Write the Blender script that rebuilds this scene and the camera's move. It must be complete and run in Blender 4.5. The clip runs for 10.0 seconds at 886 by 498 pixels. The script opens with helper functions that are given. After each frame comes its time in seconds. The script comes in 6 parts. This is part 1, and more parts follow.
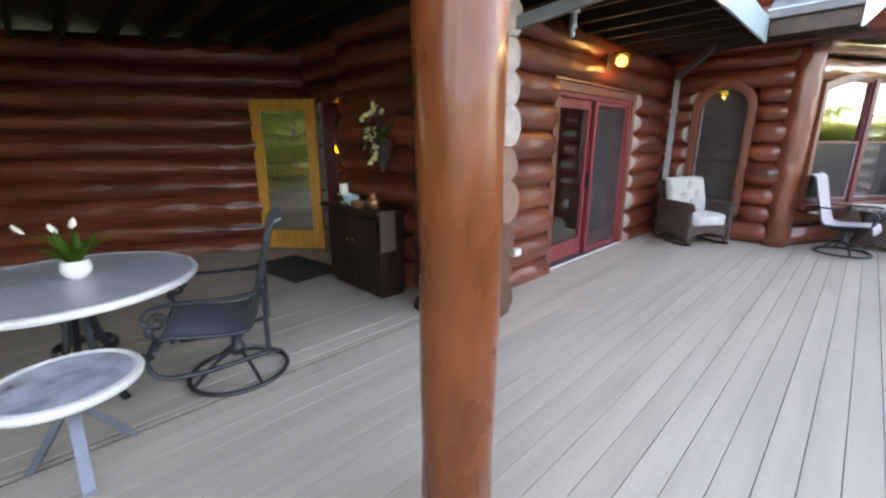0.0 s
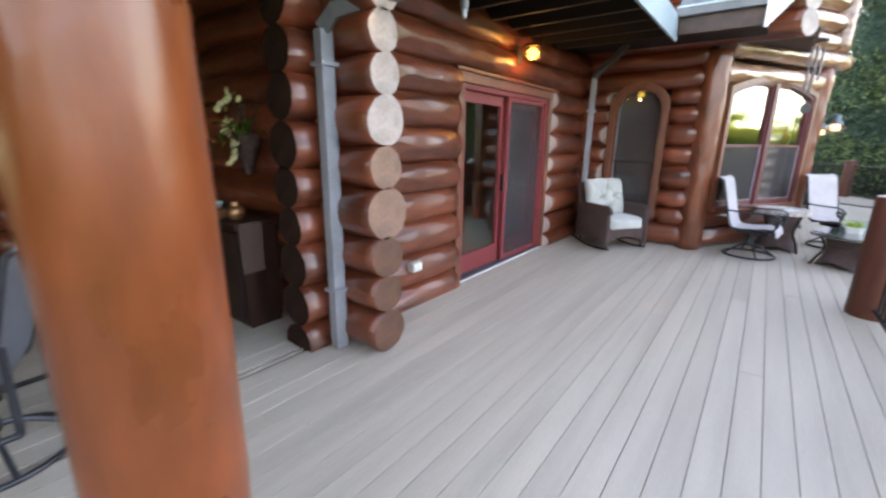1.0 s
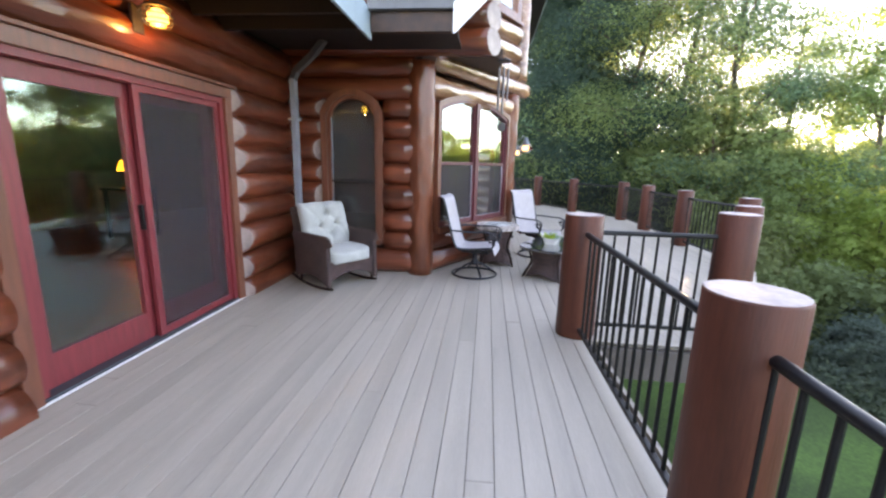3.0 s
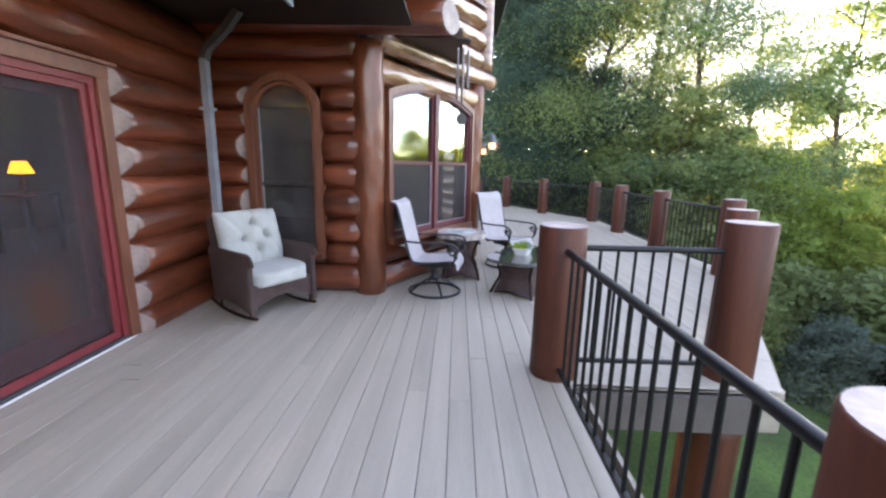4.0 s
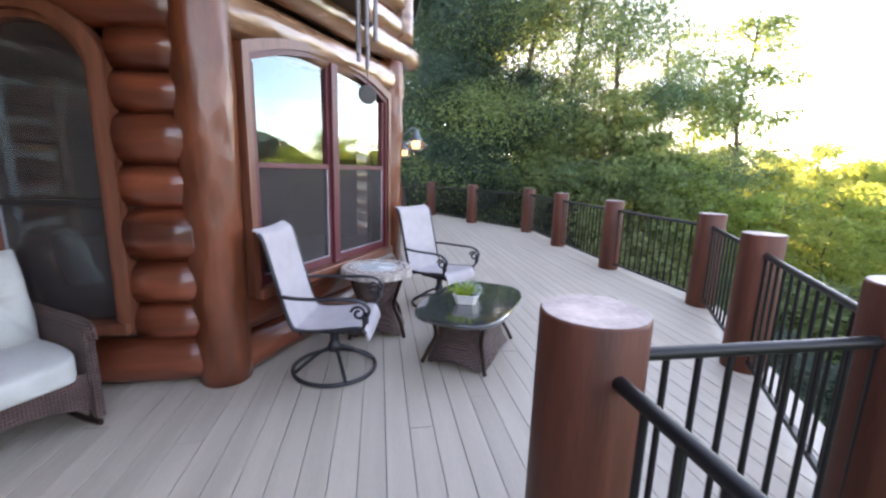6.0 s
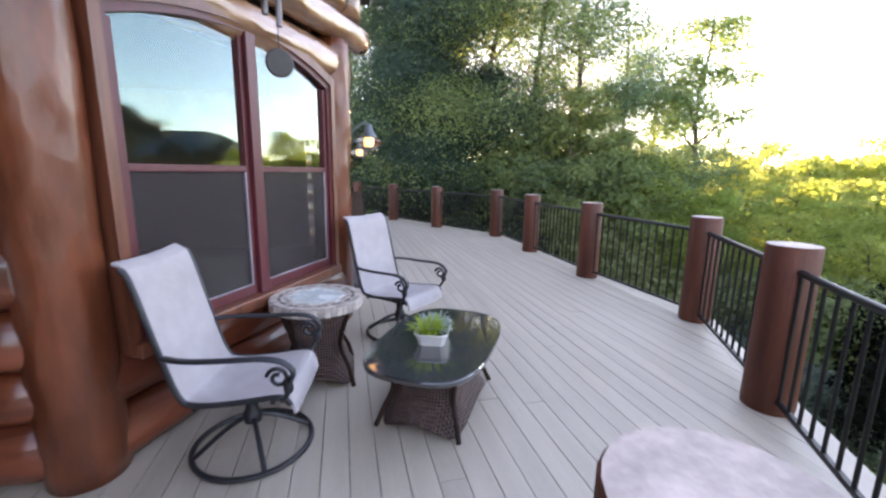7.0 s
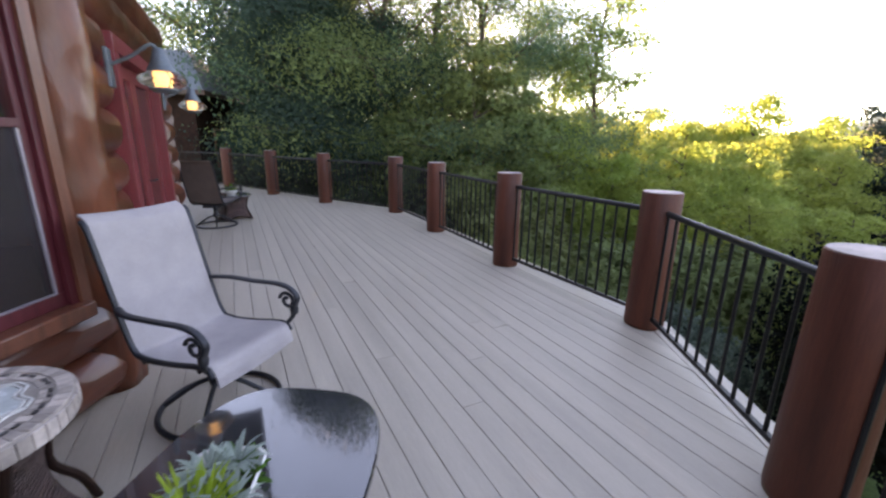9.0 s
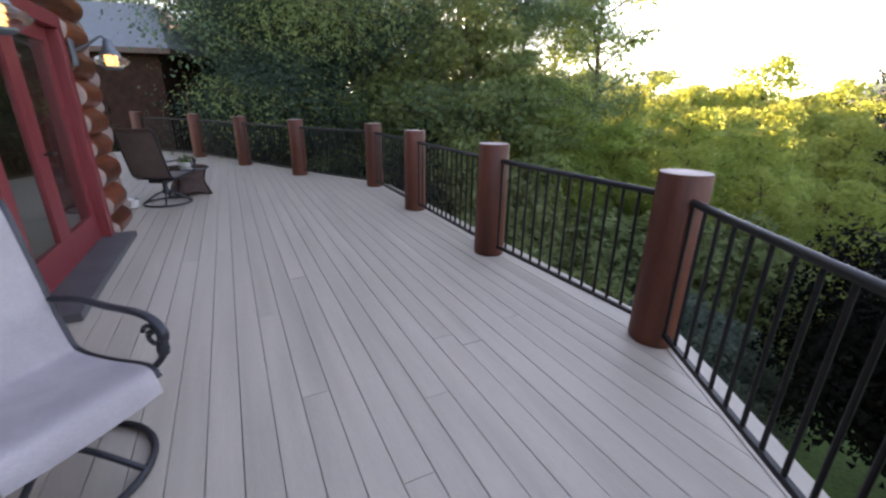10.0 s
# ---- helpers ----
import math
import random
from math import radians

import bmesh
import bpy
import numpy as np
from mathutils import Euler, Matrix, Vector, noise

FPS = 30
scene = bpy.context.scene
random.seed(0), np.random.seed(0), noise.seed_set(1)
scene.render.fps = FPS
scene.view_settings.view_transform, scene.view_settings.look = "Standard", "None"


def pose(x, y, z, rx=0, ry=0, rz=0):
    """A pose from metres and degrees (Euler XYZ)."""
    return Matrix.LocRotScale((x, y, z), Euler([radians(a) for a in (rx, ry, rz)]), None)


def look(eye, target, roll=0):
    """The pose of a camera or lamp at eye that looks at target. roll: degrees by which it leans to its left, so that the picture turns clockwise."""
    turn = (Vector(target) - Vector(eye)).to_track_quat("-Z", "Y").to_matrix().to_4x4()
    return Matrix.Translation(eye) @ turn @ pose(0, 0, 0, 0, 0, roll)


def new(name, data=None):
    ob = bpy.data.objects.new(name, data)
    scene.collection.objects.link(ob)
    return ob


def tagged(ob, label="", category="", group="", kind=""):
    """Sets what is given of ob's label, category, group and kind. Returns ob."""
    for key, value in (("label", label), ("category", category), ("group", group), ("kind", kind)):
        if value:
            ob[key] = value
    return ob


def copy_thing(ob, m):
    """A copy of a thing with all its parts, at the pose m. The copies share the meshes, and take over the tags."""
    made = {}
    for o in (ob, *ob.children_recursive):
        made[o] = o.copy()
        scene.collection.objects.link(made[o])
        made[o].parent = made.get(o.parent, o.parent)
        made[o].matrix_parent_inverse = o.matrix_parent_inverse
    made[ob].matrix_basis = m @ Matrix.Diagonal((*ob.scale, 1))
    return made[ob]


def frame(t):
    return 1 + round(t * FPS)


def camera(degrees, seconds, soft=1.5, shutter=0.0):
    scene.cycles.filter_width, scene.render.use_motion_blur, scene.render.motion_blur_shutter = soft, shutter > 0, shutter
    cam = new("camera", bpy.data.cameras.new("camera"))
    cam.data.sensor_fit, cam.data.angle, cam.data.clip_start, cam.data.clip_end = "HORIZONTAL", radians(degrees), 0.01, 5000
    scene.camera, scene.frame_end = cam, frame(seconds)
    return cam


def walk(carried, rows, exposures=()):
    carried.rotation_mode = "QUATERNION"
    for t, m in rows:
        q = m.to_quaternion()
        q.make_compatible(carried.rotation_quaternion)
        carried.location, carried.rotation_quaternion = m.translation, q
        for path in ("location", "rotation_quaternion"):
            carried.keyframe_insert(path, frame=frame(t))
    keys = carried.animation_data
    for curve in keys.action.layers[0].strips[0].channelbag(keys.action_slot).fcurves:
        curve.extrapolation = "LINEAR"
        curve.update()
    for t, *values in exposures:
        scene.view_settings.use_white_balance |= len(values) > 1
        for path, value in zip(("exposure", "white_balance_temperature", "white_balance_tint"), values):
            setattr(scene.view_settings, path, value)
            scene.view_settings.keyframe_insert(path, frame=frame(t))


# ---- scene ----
cam = camera(94.1, 10.0, soft=2.4, shutter=0.3)
# seconds, place in metres, yaw, pitch and roll in degrees
ROWS = [
    (0.0, -0.038, 0.002, 1.511, -44.69, -14.55, 0.11),
    (0.5, 0.360, -0.012, 1.505, -45.72, -13.87, 0.11),
    (1.0, 0.723, 0.054, 1.515, -52.43, -14.84, -0.80),
    (1.5, 1.055, 0.075, 1.521, -63.25, -14.55, -0.74),
    (2.0, 1.470, -0.039, 1.537, -69.33, -12.83, -0.86),
    (2.5, 1.877, -0.063, 1.510, -77.90, -12.08, -1.27),
    (4.0, 3.100, -0.188, 1.486, -87.95, -11.67, -1.20),
    (4.5, 3.541, -0.268, 1.478, -89.34, -11.68, -1.10),
    (5.0, 3.989, -0.257, 1.474, -91.73, -11.76, -1.23),
    (6.5, 5.208, -0.334, 1.506, -101.56, -10.66, -1.31),
    (7.0, 5.578, -0.458, 1.497, -103.58, -10.70, -0.93),
    (7.5, 5.931, -0.570, 1.506, -108.03, -10.55, -1.33),
    (8.0, 6.292, -0.648, 1.514, -115.02, -11.21, -1.12),
    (8.5, 6.592, -0.911, 1.495, -115.48, -12.07, -0.79),
    (9.0, 6.929, -1.142, 1.454, -116.43, -15.08, -0.89),
    (9.5, 7.220, -1.428, 1.447, -117.14, -17.60, -0.56),
    (10.0, 7.490, -1.716, 1.438, -116.62, -19.50, -0.88),
]
# seconds, stops, white balance
EXPOSURES = [(0.0, 4.30, 14000, 25), (2.0, 4.27, 13700, 25), (2.5, 4.22, 13300, 26), (4.5, 4.05, 12500, 28), (6.5, 3.95, 12900, 30), (8.0, 3.53, 12800, 31), (10.0, 3.25, 12900, 32)]
walk(cam, [(t, pose(x, y, z, 90 + pitch, roll, yaw)) for t, x, y, z, yaw, pitch, roll in ROWS], exposures=EXPOSURES)


# ---- world, sun, exposure ----
SUN_ROT, SUN_EL = 115.0, 9.0
world = bpy.data.worlds.new("world")
scene.world = world
world.use_nodes = True
wn = world.node_tree.nodes
sky = wn.new("ShaderNodeTexSky")
sky.sky_type = "NISHITA"
sky.sun_disc = False
sky.sun_elevation, sky.sun_rotation = radians(SUN_EL + 5), radians(SUN_ROT)
sky.air_density, sky.dust_density, sky.ozone_density = 0.65, 0.05, 2.5
world.node_tree.links.new(sky.outputs[0], wn["Background"].inputs[0])
wn["Background"].inputs[1].default_value = 0.15
sun = new("sun", bpy.data.lights.new("sun", "SUN"))
sun.data.energy, sun.data.angle, sun.data.color = 5.0, radians(0.6), (1.0, 0.85, 0.63)
sun_dir = Vector((math.sin(radians(SUN_ROT)) * math.cos(radians(SUN_EL)), math.cos(radians(SUN_ROT)) * math.cos(radians(SUN_EL)), math.sin(radians(SUN_EL))))
sun.matrix_world = look(sun_dir * 60, (0, 0, 0))


# ---- materials ----
def mat(name, base, rough=0.5, metal=0.0, var=0.15, scale=4.0, stretch=(1, 1, 1), bump=0.0, bump_scale=60.0, fine=0.1, coat=0.0, rnd=0.0, dark=None, spec=0.5, sheen=0.0, facet=None, coat_rough=0.26):
    """A surface with two scales of colour variation, a bump and a change from piece to piece."""
    m = bpy.data.materials.new(name)
    m.use_nodes = True
    nt = m.node_tree
    n, l = nt.nodes, nt.links
    p = n["Principled BSDF"]
    tc = n.new("ShaderNodeTexCoord")
    mp = n.new("ShaderNodeMapping")
    mp.inputs["Scale"].default_value = stretch
    l.new(tc.outputs["Object"], mp.inputs[0])
    vec = mp.outputs[0]
    if rnd:
        info = n.new("ShaderNodeObjectInfo")
        mul = n.new("ShaderNodeVectorMath")
        mul.operation = "MULTIPLY_ADD"
        l.new(info.outputs["Random"], mul.inputs[0])
        mul.inputs[1].default_value = (37, 53, 71)
        l.new(mp.outputs[0], mul.inputs[2])
        vec = mul.outputs[0]
    big = n.new("ShaderNodeTexNoise")
    big.inputs["Scale"].default_value, big.inputs["Detail"].default_value = scale, 4
    l.new(vec, big.inputs[0])
    small = n.new("ShaderNodeTexNoise")
    small.inputs["Scale"].default_value, small.inputs["Detail"].default_value = bump_scale, 5
    l.new(vec, small.inputs[0])
    ramp = n.new("ShaderNodeMapRange")
    ramp.inputs[1].default_value, ramp.inputs[2].default_value = 0.3, 0.7
    l.new(big.outputs[0], ramp.inputs[0])
    mix = n.new("ShaderNodeMix")
    mix.data_type = "RGBA"
    lo = dark or tuple(c * (1 - var * 1.6) for c in base)
    hi = tuple(min(1, c * (1 + var)) for c in base)
    mix.inputs[6].default_value, mix.inputs[7].default_value = (*lo, 1), (*hi, 1)
    l.new(ramp.outputs[0], mix.inputs[0])
    val = n.new("ShaderNodeMapRange")
    val.inputs[1].default_value, val.inputs[2].default_value = 0.25, 0.75
    val.inputs[3].default_value, val.inputs[4].default_value = 1 - fine, 1 + fine
    l.new(small.outputs[0], val.inputs[0])
    hsv = n.new("ShaderNodeHueSaturation")
    l.new(mix.outputs[2], hsv.inputs["Color"])
    if rnd:
        add = n.new("ShaderNodeMapRange")
        add.inputs[3].default_value, add.inputs[4].default_value = 1 - rnd, 1 + rnd
        l.new(info.outputs["Random"], add.inputs[0])
        m2 = n.new("ShaderNodeMath")
        m2.operation = "MULTIPLY"
        l.new(add.outputs[0], m2.inputs[0])
        l.new(val.outputs[0], m2.inputs[1])
        l.new(m2.outputs[0], hsv.inputs["Value"])
    else:
        l.new(val.outputs[0], hsv.inputs["Value"])
    l.new(hsv.outputs[0], p.inputs["Base Color"])
    rr = n.new("ShaderNodeMapRange")
    rr.inputs[3].default_value, rr.inputs[4].default_value = max(0.02, rough - 0.08), min(1, rough + 0.1)
    l.new(big.outputs[0], rr.inputs[0])
    l.new(rr.outputs[0], p.inputs["Roughness"])
    p.inputs["Metallic"].default_value = metal
    p.inputs["Specular IOR Level"].default_value = spec
    p.inputs["Coat Weight"].default_value = coat
    p.inputs["Coat Roughness"].default_value = coat_rough if rough > 0.1 else 0.02
    p.inputs["Coat IOR"].default_value = 1.5
    p.inputs["Sheen Weight"].default_value = sheen
    if bump:
        b = n.new("ShaderNodeBump")
        b.inputs["Strength"].default_value, b.inputs["Distance"].default_value = bump, 0.01
        l.new(small.outputs[0], b.inputs["Height"])
        if facet:
            # drawknife cuts left in the peeled wood
            fm, vo, fb = n.new("ShaderNodeMapping"), n.new("ShaderNodeTexVoronoi"), n.new("ShaderNodeBump")
            fm.inputs["Scale"].default_value = facet[:3]
            vo.inputs["Scale"].default_value = 1.0
            l.new(tc.outputs["Object"], fm.inputs[0])
            l.new(fm.outputs[0], vo.inputs[0])
            fb.inputs["Strength"].default_value, fb.inputs["Distance"].default_value = facet[3], 0.02
            l.new(vo.outputs["Distance"], fb.inputs["Height"])
            l.new(fb.outputs[0], b.inputs["Normal"])
        l.new(b.outputs[0], p.inputs["Normal"])
        l.new(b.outputs[0], p.inputs["Coat Normal"])
    return m


def glass_mat(name, ior=1.5, tint=(0.9, 0.95, 0.93), sheen=(1, 1, 1), rough=0.0):
    m = bpy.data.materials.new(name)
    m.use_nodes = True
    p = m.node_tree.nodes["Principled BSDF"]
    p.inputs["Transmission Weight"].default_value, p.inputs["Roughness"].default_value = 1.0, rough
    p.inputs["IOR"].default_value = ior
    p.inputs["Base Color"].default_value = (*tint, 1)
    p.inputs["Specular Tint"].default_value = (*sheen, 1)
    return m


def glow_mat(name, colour, strength):
    m = bpy.data.materials.new(name)
    m.use_nodes = True
    p = m.node_tree.nodes["Principled BSDF"]
    p.inputs["Base Color"].default_value = (*colour, 1)
    p.inputs["Emission Color"].default_value = (*colour, 1)
    p.inputs["Emission Strength"].default_value = strength
    return m


def leaf_mat(name, base, hue=0.03, val=0.35, through_light=0.45, spec=0.1):
    m = bpy.data.materials.new(name)
    m.use_nodes = True
    nt = m.node_tree
    n, l = nt.nodes, nt.links
    p = n["Principled BSDF"]
    geo, info = n.new("ShaderNodeNewGeometry"), n.new("ShaderNodeObjectInfo")
    hsv = n.new("ShaderNodeHueSaturation")
    hsv.inputs["Color"].default_value = (*base, 1)
    a, b = n.new("ShaderNodeMapRange"), n.new("ShaderNodeMapRange")
    a.inputs[3].default_value, a.inputs[4].default_value = 0.5 - hue, 0.5 + hue * 0.6
    b.inputs[3].default_value, b.inputs[4].default_value = 1 - val, 1 + val
    l.new(info.outputs["Random"], a.inputs[0])
    l.new(geo.outputs["Random Per Island"], b.inputs[0])
    l.new(a.outputs[0], hsv.inputs["Hue"])
    l.new(b.outputs[0], hsv.inputs["Value"])
    l.new(hsv.outputs[0], p.inputs["Base Color"])
    p.inputs["Roughness"].default_value = 0.6
    p.inputs["Specular IOR Level"].default_value = spec
    tr = n.new("ShaderNodeBsdfTranslucent")
    l.new(hsv.outputs[0], tr.inputs[0])
    ms = n.new("ShaderNodeMixShader")
    ms.inputs[0].default_value = through_light
    l.new(p.outputs[0], ms.inputs[1])
    l.new(tr.outputs[0], ms.inputs[2])
    l.new(ms.outputs[0], n["Material Output"].inputs[0])
    return m


M_LOG = mat("varnished_log", (0.18, 0.037, 0.0165), 0.34, var=0.38, scale=2.2, stretch=(0.35, 3, 3), bump=0.5, bump_scale=6, fine=0.2, coat=0.40, coat_rough=0.2, rnd=0.16, facet=(3.0, 10, 10, 0.8))
M_PORCHPOST = mat("varnished_post", (0.205, 0.043, 0.013), 0.28, var=0.2, scale=2.6, stretch=(2.0, 2.0, 0.9), bump=0.25, bump_scale=8, fine=0.16, coat=0.2, spec=0.35, facet=(7, 7, 2.6, 0.7))
M_COLUMN = mat("peeled_column", (0.185, 0.043, 0.019), 0.34, var=0.28, scale=2.4, stretch=(2.2, 2.2, 0.8), bump=0.45, bump_scale=8, fine=0.2, coat=0.3, coat_rough=0.18, spec=0.4, facet=(9, 9, 3.4, 0.5))
M_LOGENDBROWN = mat("stained_log_end", (0.125, 0.047, 0.027), 0.55, var=0.3, scale=6, bump=0.3, bump_scale=40, fine=0.15)
M_LOGEND = mat("log_end_grain", (0.27, 0.18, 0.155), 0.6, var=0.25, scale=6, bump=0.3, bump_scale=40, fine=0.15)
M_DISC = mat("pale_sawn_disc", (0.38, 0.295, 0.265), 0.6, var=0.2, scale=6, bump=0.3, bump_scale=40, fine=0.15)
M_LOGENDMID = mat("mid_brown_log_end", (0.225, 0.112, 0.078), 0.6, var=0.2, scale=6, bump=0.3, bump_scale=40, fine=0.15)
M_ENDDARK = mat("blackish_brown_wood", (0.030, 0.013, 0.009), 0.7, var=0.3, scale=6, bump=0.3, bump_scale=40, fine=0.15, spec=0.1)
M_LOGRAW = mat("peeled_log", (0.33, 0.16, 0.095), 0.24, var=0.35, scale=2.5, stretch=(0.5, 2, 2), bump=0.35, bump_scale=10, fine=0.2, coat=0.8, dark=(0.14, 0.046, 0.02), facet=(3.0, 9, 9, 0.7))
M_POST = mat("stained_post", (0.112, 0.029, 0.0165), 0.5, spec=0.3, var=0.25, scale=2, stretch=(4, 4, 0.4), bump=0.2, bump_scale=30, fine=0.15, rnd=0.1)
M_POSTTOP = mat("sawn_post_top", (0.48, 0.37, 0.335), 0.65, var=0.2, scale=8, bump=0.25, bump_scale=50, fine=0.15)
M_DECK = mat("composite_deck_board", (0.440, 0.373, 0.306), 0.5, var=0.08, scale=1.3, stretch=(0.5, 6, 6), bump=0.15, bump_scale=40, fine=0.07, rnd=0.045)
M_DECKDARK = mat("deck_framing", (0.10, 0.08, 0.07), 0.8)
M_FASCIA = mat("deck_fascia", (0.33, 0.27, 0.22), 0.6, var=0.12, stretch=(1, 1, 4))
M_BLACK = mat("black_rail_metal", (0.009, 0.009, 0.010), 0.4, fine=0.2, spec=0.32)
M_SASH = mat("maroon_sash", (0.12, 0.017, 0.022), 0.42, var=0.15, fine=0.08, stretch=(8, 8, 1), bump=0.1)
M_REDWOOD = mat("red_door_frame", (0.24, 0.029, 0.033), 0.42, var=0.12, fine=0.08, stretch=(8, 8, 1), bump=0.1)
M_CASING = mat("stained_casing", (0.185, 0.052, 0.028), 0.4, var=0.2, scale=3, stretch=(8, 8, 0.8), fine=0.15, bump=0.15, coat=0.2)
M_SCREEN = mat("insect_screen", (0.047, 0.035, 0.038), 0.7, fine=0.2, bump_scale=200)
_n, _l = M_SCREEN.node_tree.nodes, M_SCREEN.node_tree.links
_ms, _tr = _n.new("ShaderNodeMixShader"), _n.new("ShaderNodeBsdfTransparent")
_ms.inputs[0].default_value = 0.62
_l.new(_n["Principled BSDF"].outputs[0], _ms.inputs[1])
_l.new(_tr.outputs[0], _ms.inputs[2])
_l.new(_ms.outputs[0], _n["Material Output"].inputs[0])
M_GLASS = glass_mat("window_glass", 1.6, sheen=(0.62, 1.0, 1.0))
M_COATED = glass_mat("coated_glass", 3.0)
M_YELLOW = mat("honey_pine_door", (0.62, 0.25, 0.04), 0.4, var=0.2, stretch=(6, 6, 0.8), fine=0.12, coat=0.2)
M_DSPOUT = mat("grey_downspout", (0.33, 0.35, 0.38), 0.45, metal=0.4, var=0.12, fine=0.08)
M_ELBOW = mat("dark_and_shaded_metal", (0.11, 0.11, 0.115), 0.5, metal=0.3, var=0.15, fine=0.1)
M_SCREENEDGE = mat("mauve_screen_edge", (0.33, 0.29, 0.32), 0.4, metal=0.3, var=0.12, fine=0.08)
M_CHIME = mat("dark_bronze", (0.035, 0.03, 0.028), 0.45, metal=0.3)
M_SILL = mat("dark_blue_sill", (0.045, 0.055, 0.065), 0.45, metal=0.2, var=0.15, fine=0.1)
M_BLUEFAS = mat("blue_grey_fascia", (0.30, 0.40, 0.43), 0.5, var=0.08)
M_WHITE = mat("white_trim", (0.75, 0.73, 0.72), 0.5, var=0.08)
M_SHINGLE = mat("grey_shingle", (0.105, 0.115, 0.125), 0.85, var=0.2, fine=0.3, rnd=0.2)
M_DARKWOOD = mat("dark_timber", (0.060, 0.026, 0.016), 0.6, var=0.3, scale=2, stretch=(0.6, 4, 4), fine=0.2, bump=0.2)
# Timber blackened so that the deep shade under the roofs is in its colour.
M_CEILING = mat("shade_dark_timber", (0.015, 0.007, 0.005), 0.65, var=0.3, scale=2, stretch=(4, 0.6, 4), fine=0.2, bump=0.2)
M_ROOM = mat("room_wall", (0.22, 0.12, 0.07), 0.7)
M_ROOMFLOOR = mat("room_floor", (0.30, 0.12, 0.05), 0.35, stretch=(0.5, 5, 5))
M_GRASS = mat("lawn", (0.055, 0.125, 0.027), 0.9, var=0.4, scale=0.4, bump=0.6, bump_scale=20, fine=0.35)
M_BARK = mat("bark", (0.10, 0.075, 0.055), 0.9, var=0.4, scale=3, stretch=(3, 3, 0.6), bump=0.8, bump_scale=14, fine=0.3)
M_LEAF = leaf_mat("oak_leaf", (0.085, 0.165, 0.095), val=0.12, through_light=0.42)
# Shade and sunlight on the woods are put into these leaf colours.
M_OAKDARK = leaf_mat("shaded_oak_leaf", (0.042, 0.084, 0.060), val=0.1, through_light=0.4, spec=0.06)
M_LEAFSHADE = leaf_mat("shaded_valley_leaf", (0.026, 0.048, 0.045), val=0.3, through_light=0.1)
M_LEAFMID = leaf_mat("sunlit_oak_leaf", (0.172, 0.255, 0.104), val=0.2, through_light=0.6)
M_LEAFLIT = leaf_mat("sunlit_young_leaf", (0.265, 0.352, 0.098), val=0.16, through_light=0.62)
# No air haze is rendered; it is mixed into both hill colours.
M_HILL = mat("hazed_wooded_hill", (0.085, 0.13, 0.155), 1.0, var=0.3, scale=0.02, fine=0.3, bump_scale=0.3, spec=0.0)
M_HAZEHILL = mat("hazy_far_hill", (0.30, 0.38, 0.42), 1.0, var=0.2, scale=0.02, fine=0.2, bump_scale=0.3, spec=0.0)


# ---- mesh helpers ----
def mesh_of(name, bm, material, smooth=False):
    me = bpy.data.meshes.new(name)
    bm.to_mesh(me)
    bm.free()
    for m in (material if isinstance(material, (list, tuple)) else [material]):
        me.materials.append(m)
    if smooth:
        me.shade_smooth()
        me.set_sharp_from_angle(angle=radians(40))
    return me


def part(name, bm, material, parent=None, label="", m=None, smooth=False):
    ob = new(name, mesh_of(name, bm, material, smooth))
    if parent is not None:
        ob.parent = parent
    if m is not None:
        ob.matrix_basis = m
    return tagged(ob, label)


def thing(name, label, category, m=None, group="", kind=""):
    ob = new(name)
    if m is not None:
        ob.matrix_basis = m
    return tagged(ob, label, category, group, kind)


def box(bm, x0, x1, y0, y1, z0, z1, bevel=0.0, m=None):
    r = bmesh.ops.create_cube(bm, size=1)
    vs = r["verts"]
    t = Matrix.Translation(((x0 + x1) / 2, (y0 + y1) / 2, (z0 + z1) / 2)) @ Matrix.Diagonal((x1 - x0, y1 - y0, z1 - z0, 1))
    bmesh.ops.transform(bm, matrix=t, verts=vs)
    if bevel:
        es = {e for v in vs for e in v.link_edges}
        r = bmesh.ops.bevel(bm, geom=list(es), offset=bevel, segments=2, affect="EDGES", profile=0.5)
        vs = list({v for f in r["faces"] for v in f.verts} | {v for v in vs if v.is_valid})
    if m is not None:
        bmesh.ops.transform(bm, matrix=m, verts=[v for v in vs if v.is_valid])
    return bm


def B(x0, x1, y0, y1, z0, z1, bevel=0.0, m=None):
    return box(bmesh.new(), x0, x1, y0, y1, z0, z1, bevel, m)


def tube(bm, pts, r, seg=8, cap=True, flat=None, ph=0.0):
    """A round bar swept along points; r may be a list; flat=(a, b) gives an oval section."""
    pts = [Vector(p) for p in pts]
    rings = []
    up = Vector((0, 0, 1))
    prev = None
    for i, p in enumerate(pts):
        d = (pts[min(i + 1, len(pts) - 1)] - pts[max(i - 1, 0)]).normalized()
        if prev is None:
            a = d.cross(up if abs(d.z) < 0.95 else Vector((1, 0, 0))).normalized()
        else:
            a = (prev - d * prev.dot(d)).normalized()
        prev = a
        b = d.cross(a)
        rr = r[i] if isinstance(r, (list, tuple)) else r
        fa, fb = flat or (1, 1)
        rings.append([bm.verts.new(p + a * (math.cos(k * math.tau / seg + ph) * rr * fa) + b * (math.sin(k * math.tau / seg + ph) * rr * fb)) for k in range(seg)])
    for u, v in zip(rings, rings[1:]):
        for k in range(seg):
            bm.faces.new((u[k], u[(k + 1) % seg], v[(k + 1) % seg], v[k]))
    if cap:
        bm.faces.new(rings[0][::-1])
        bm.faces.new(rings[-1])
    bmesh.ops.recalc_face_normals(bm, faces=bm.faces)
    return bm


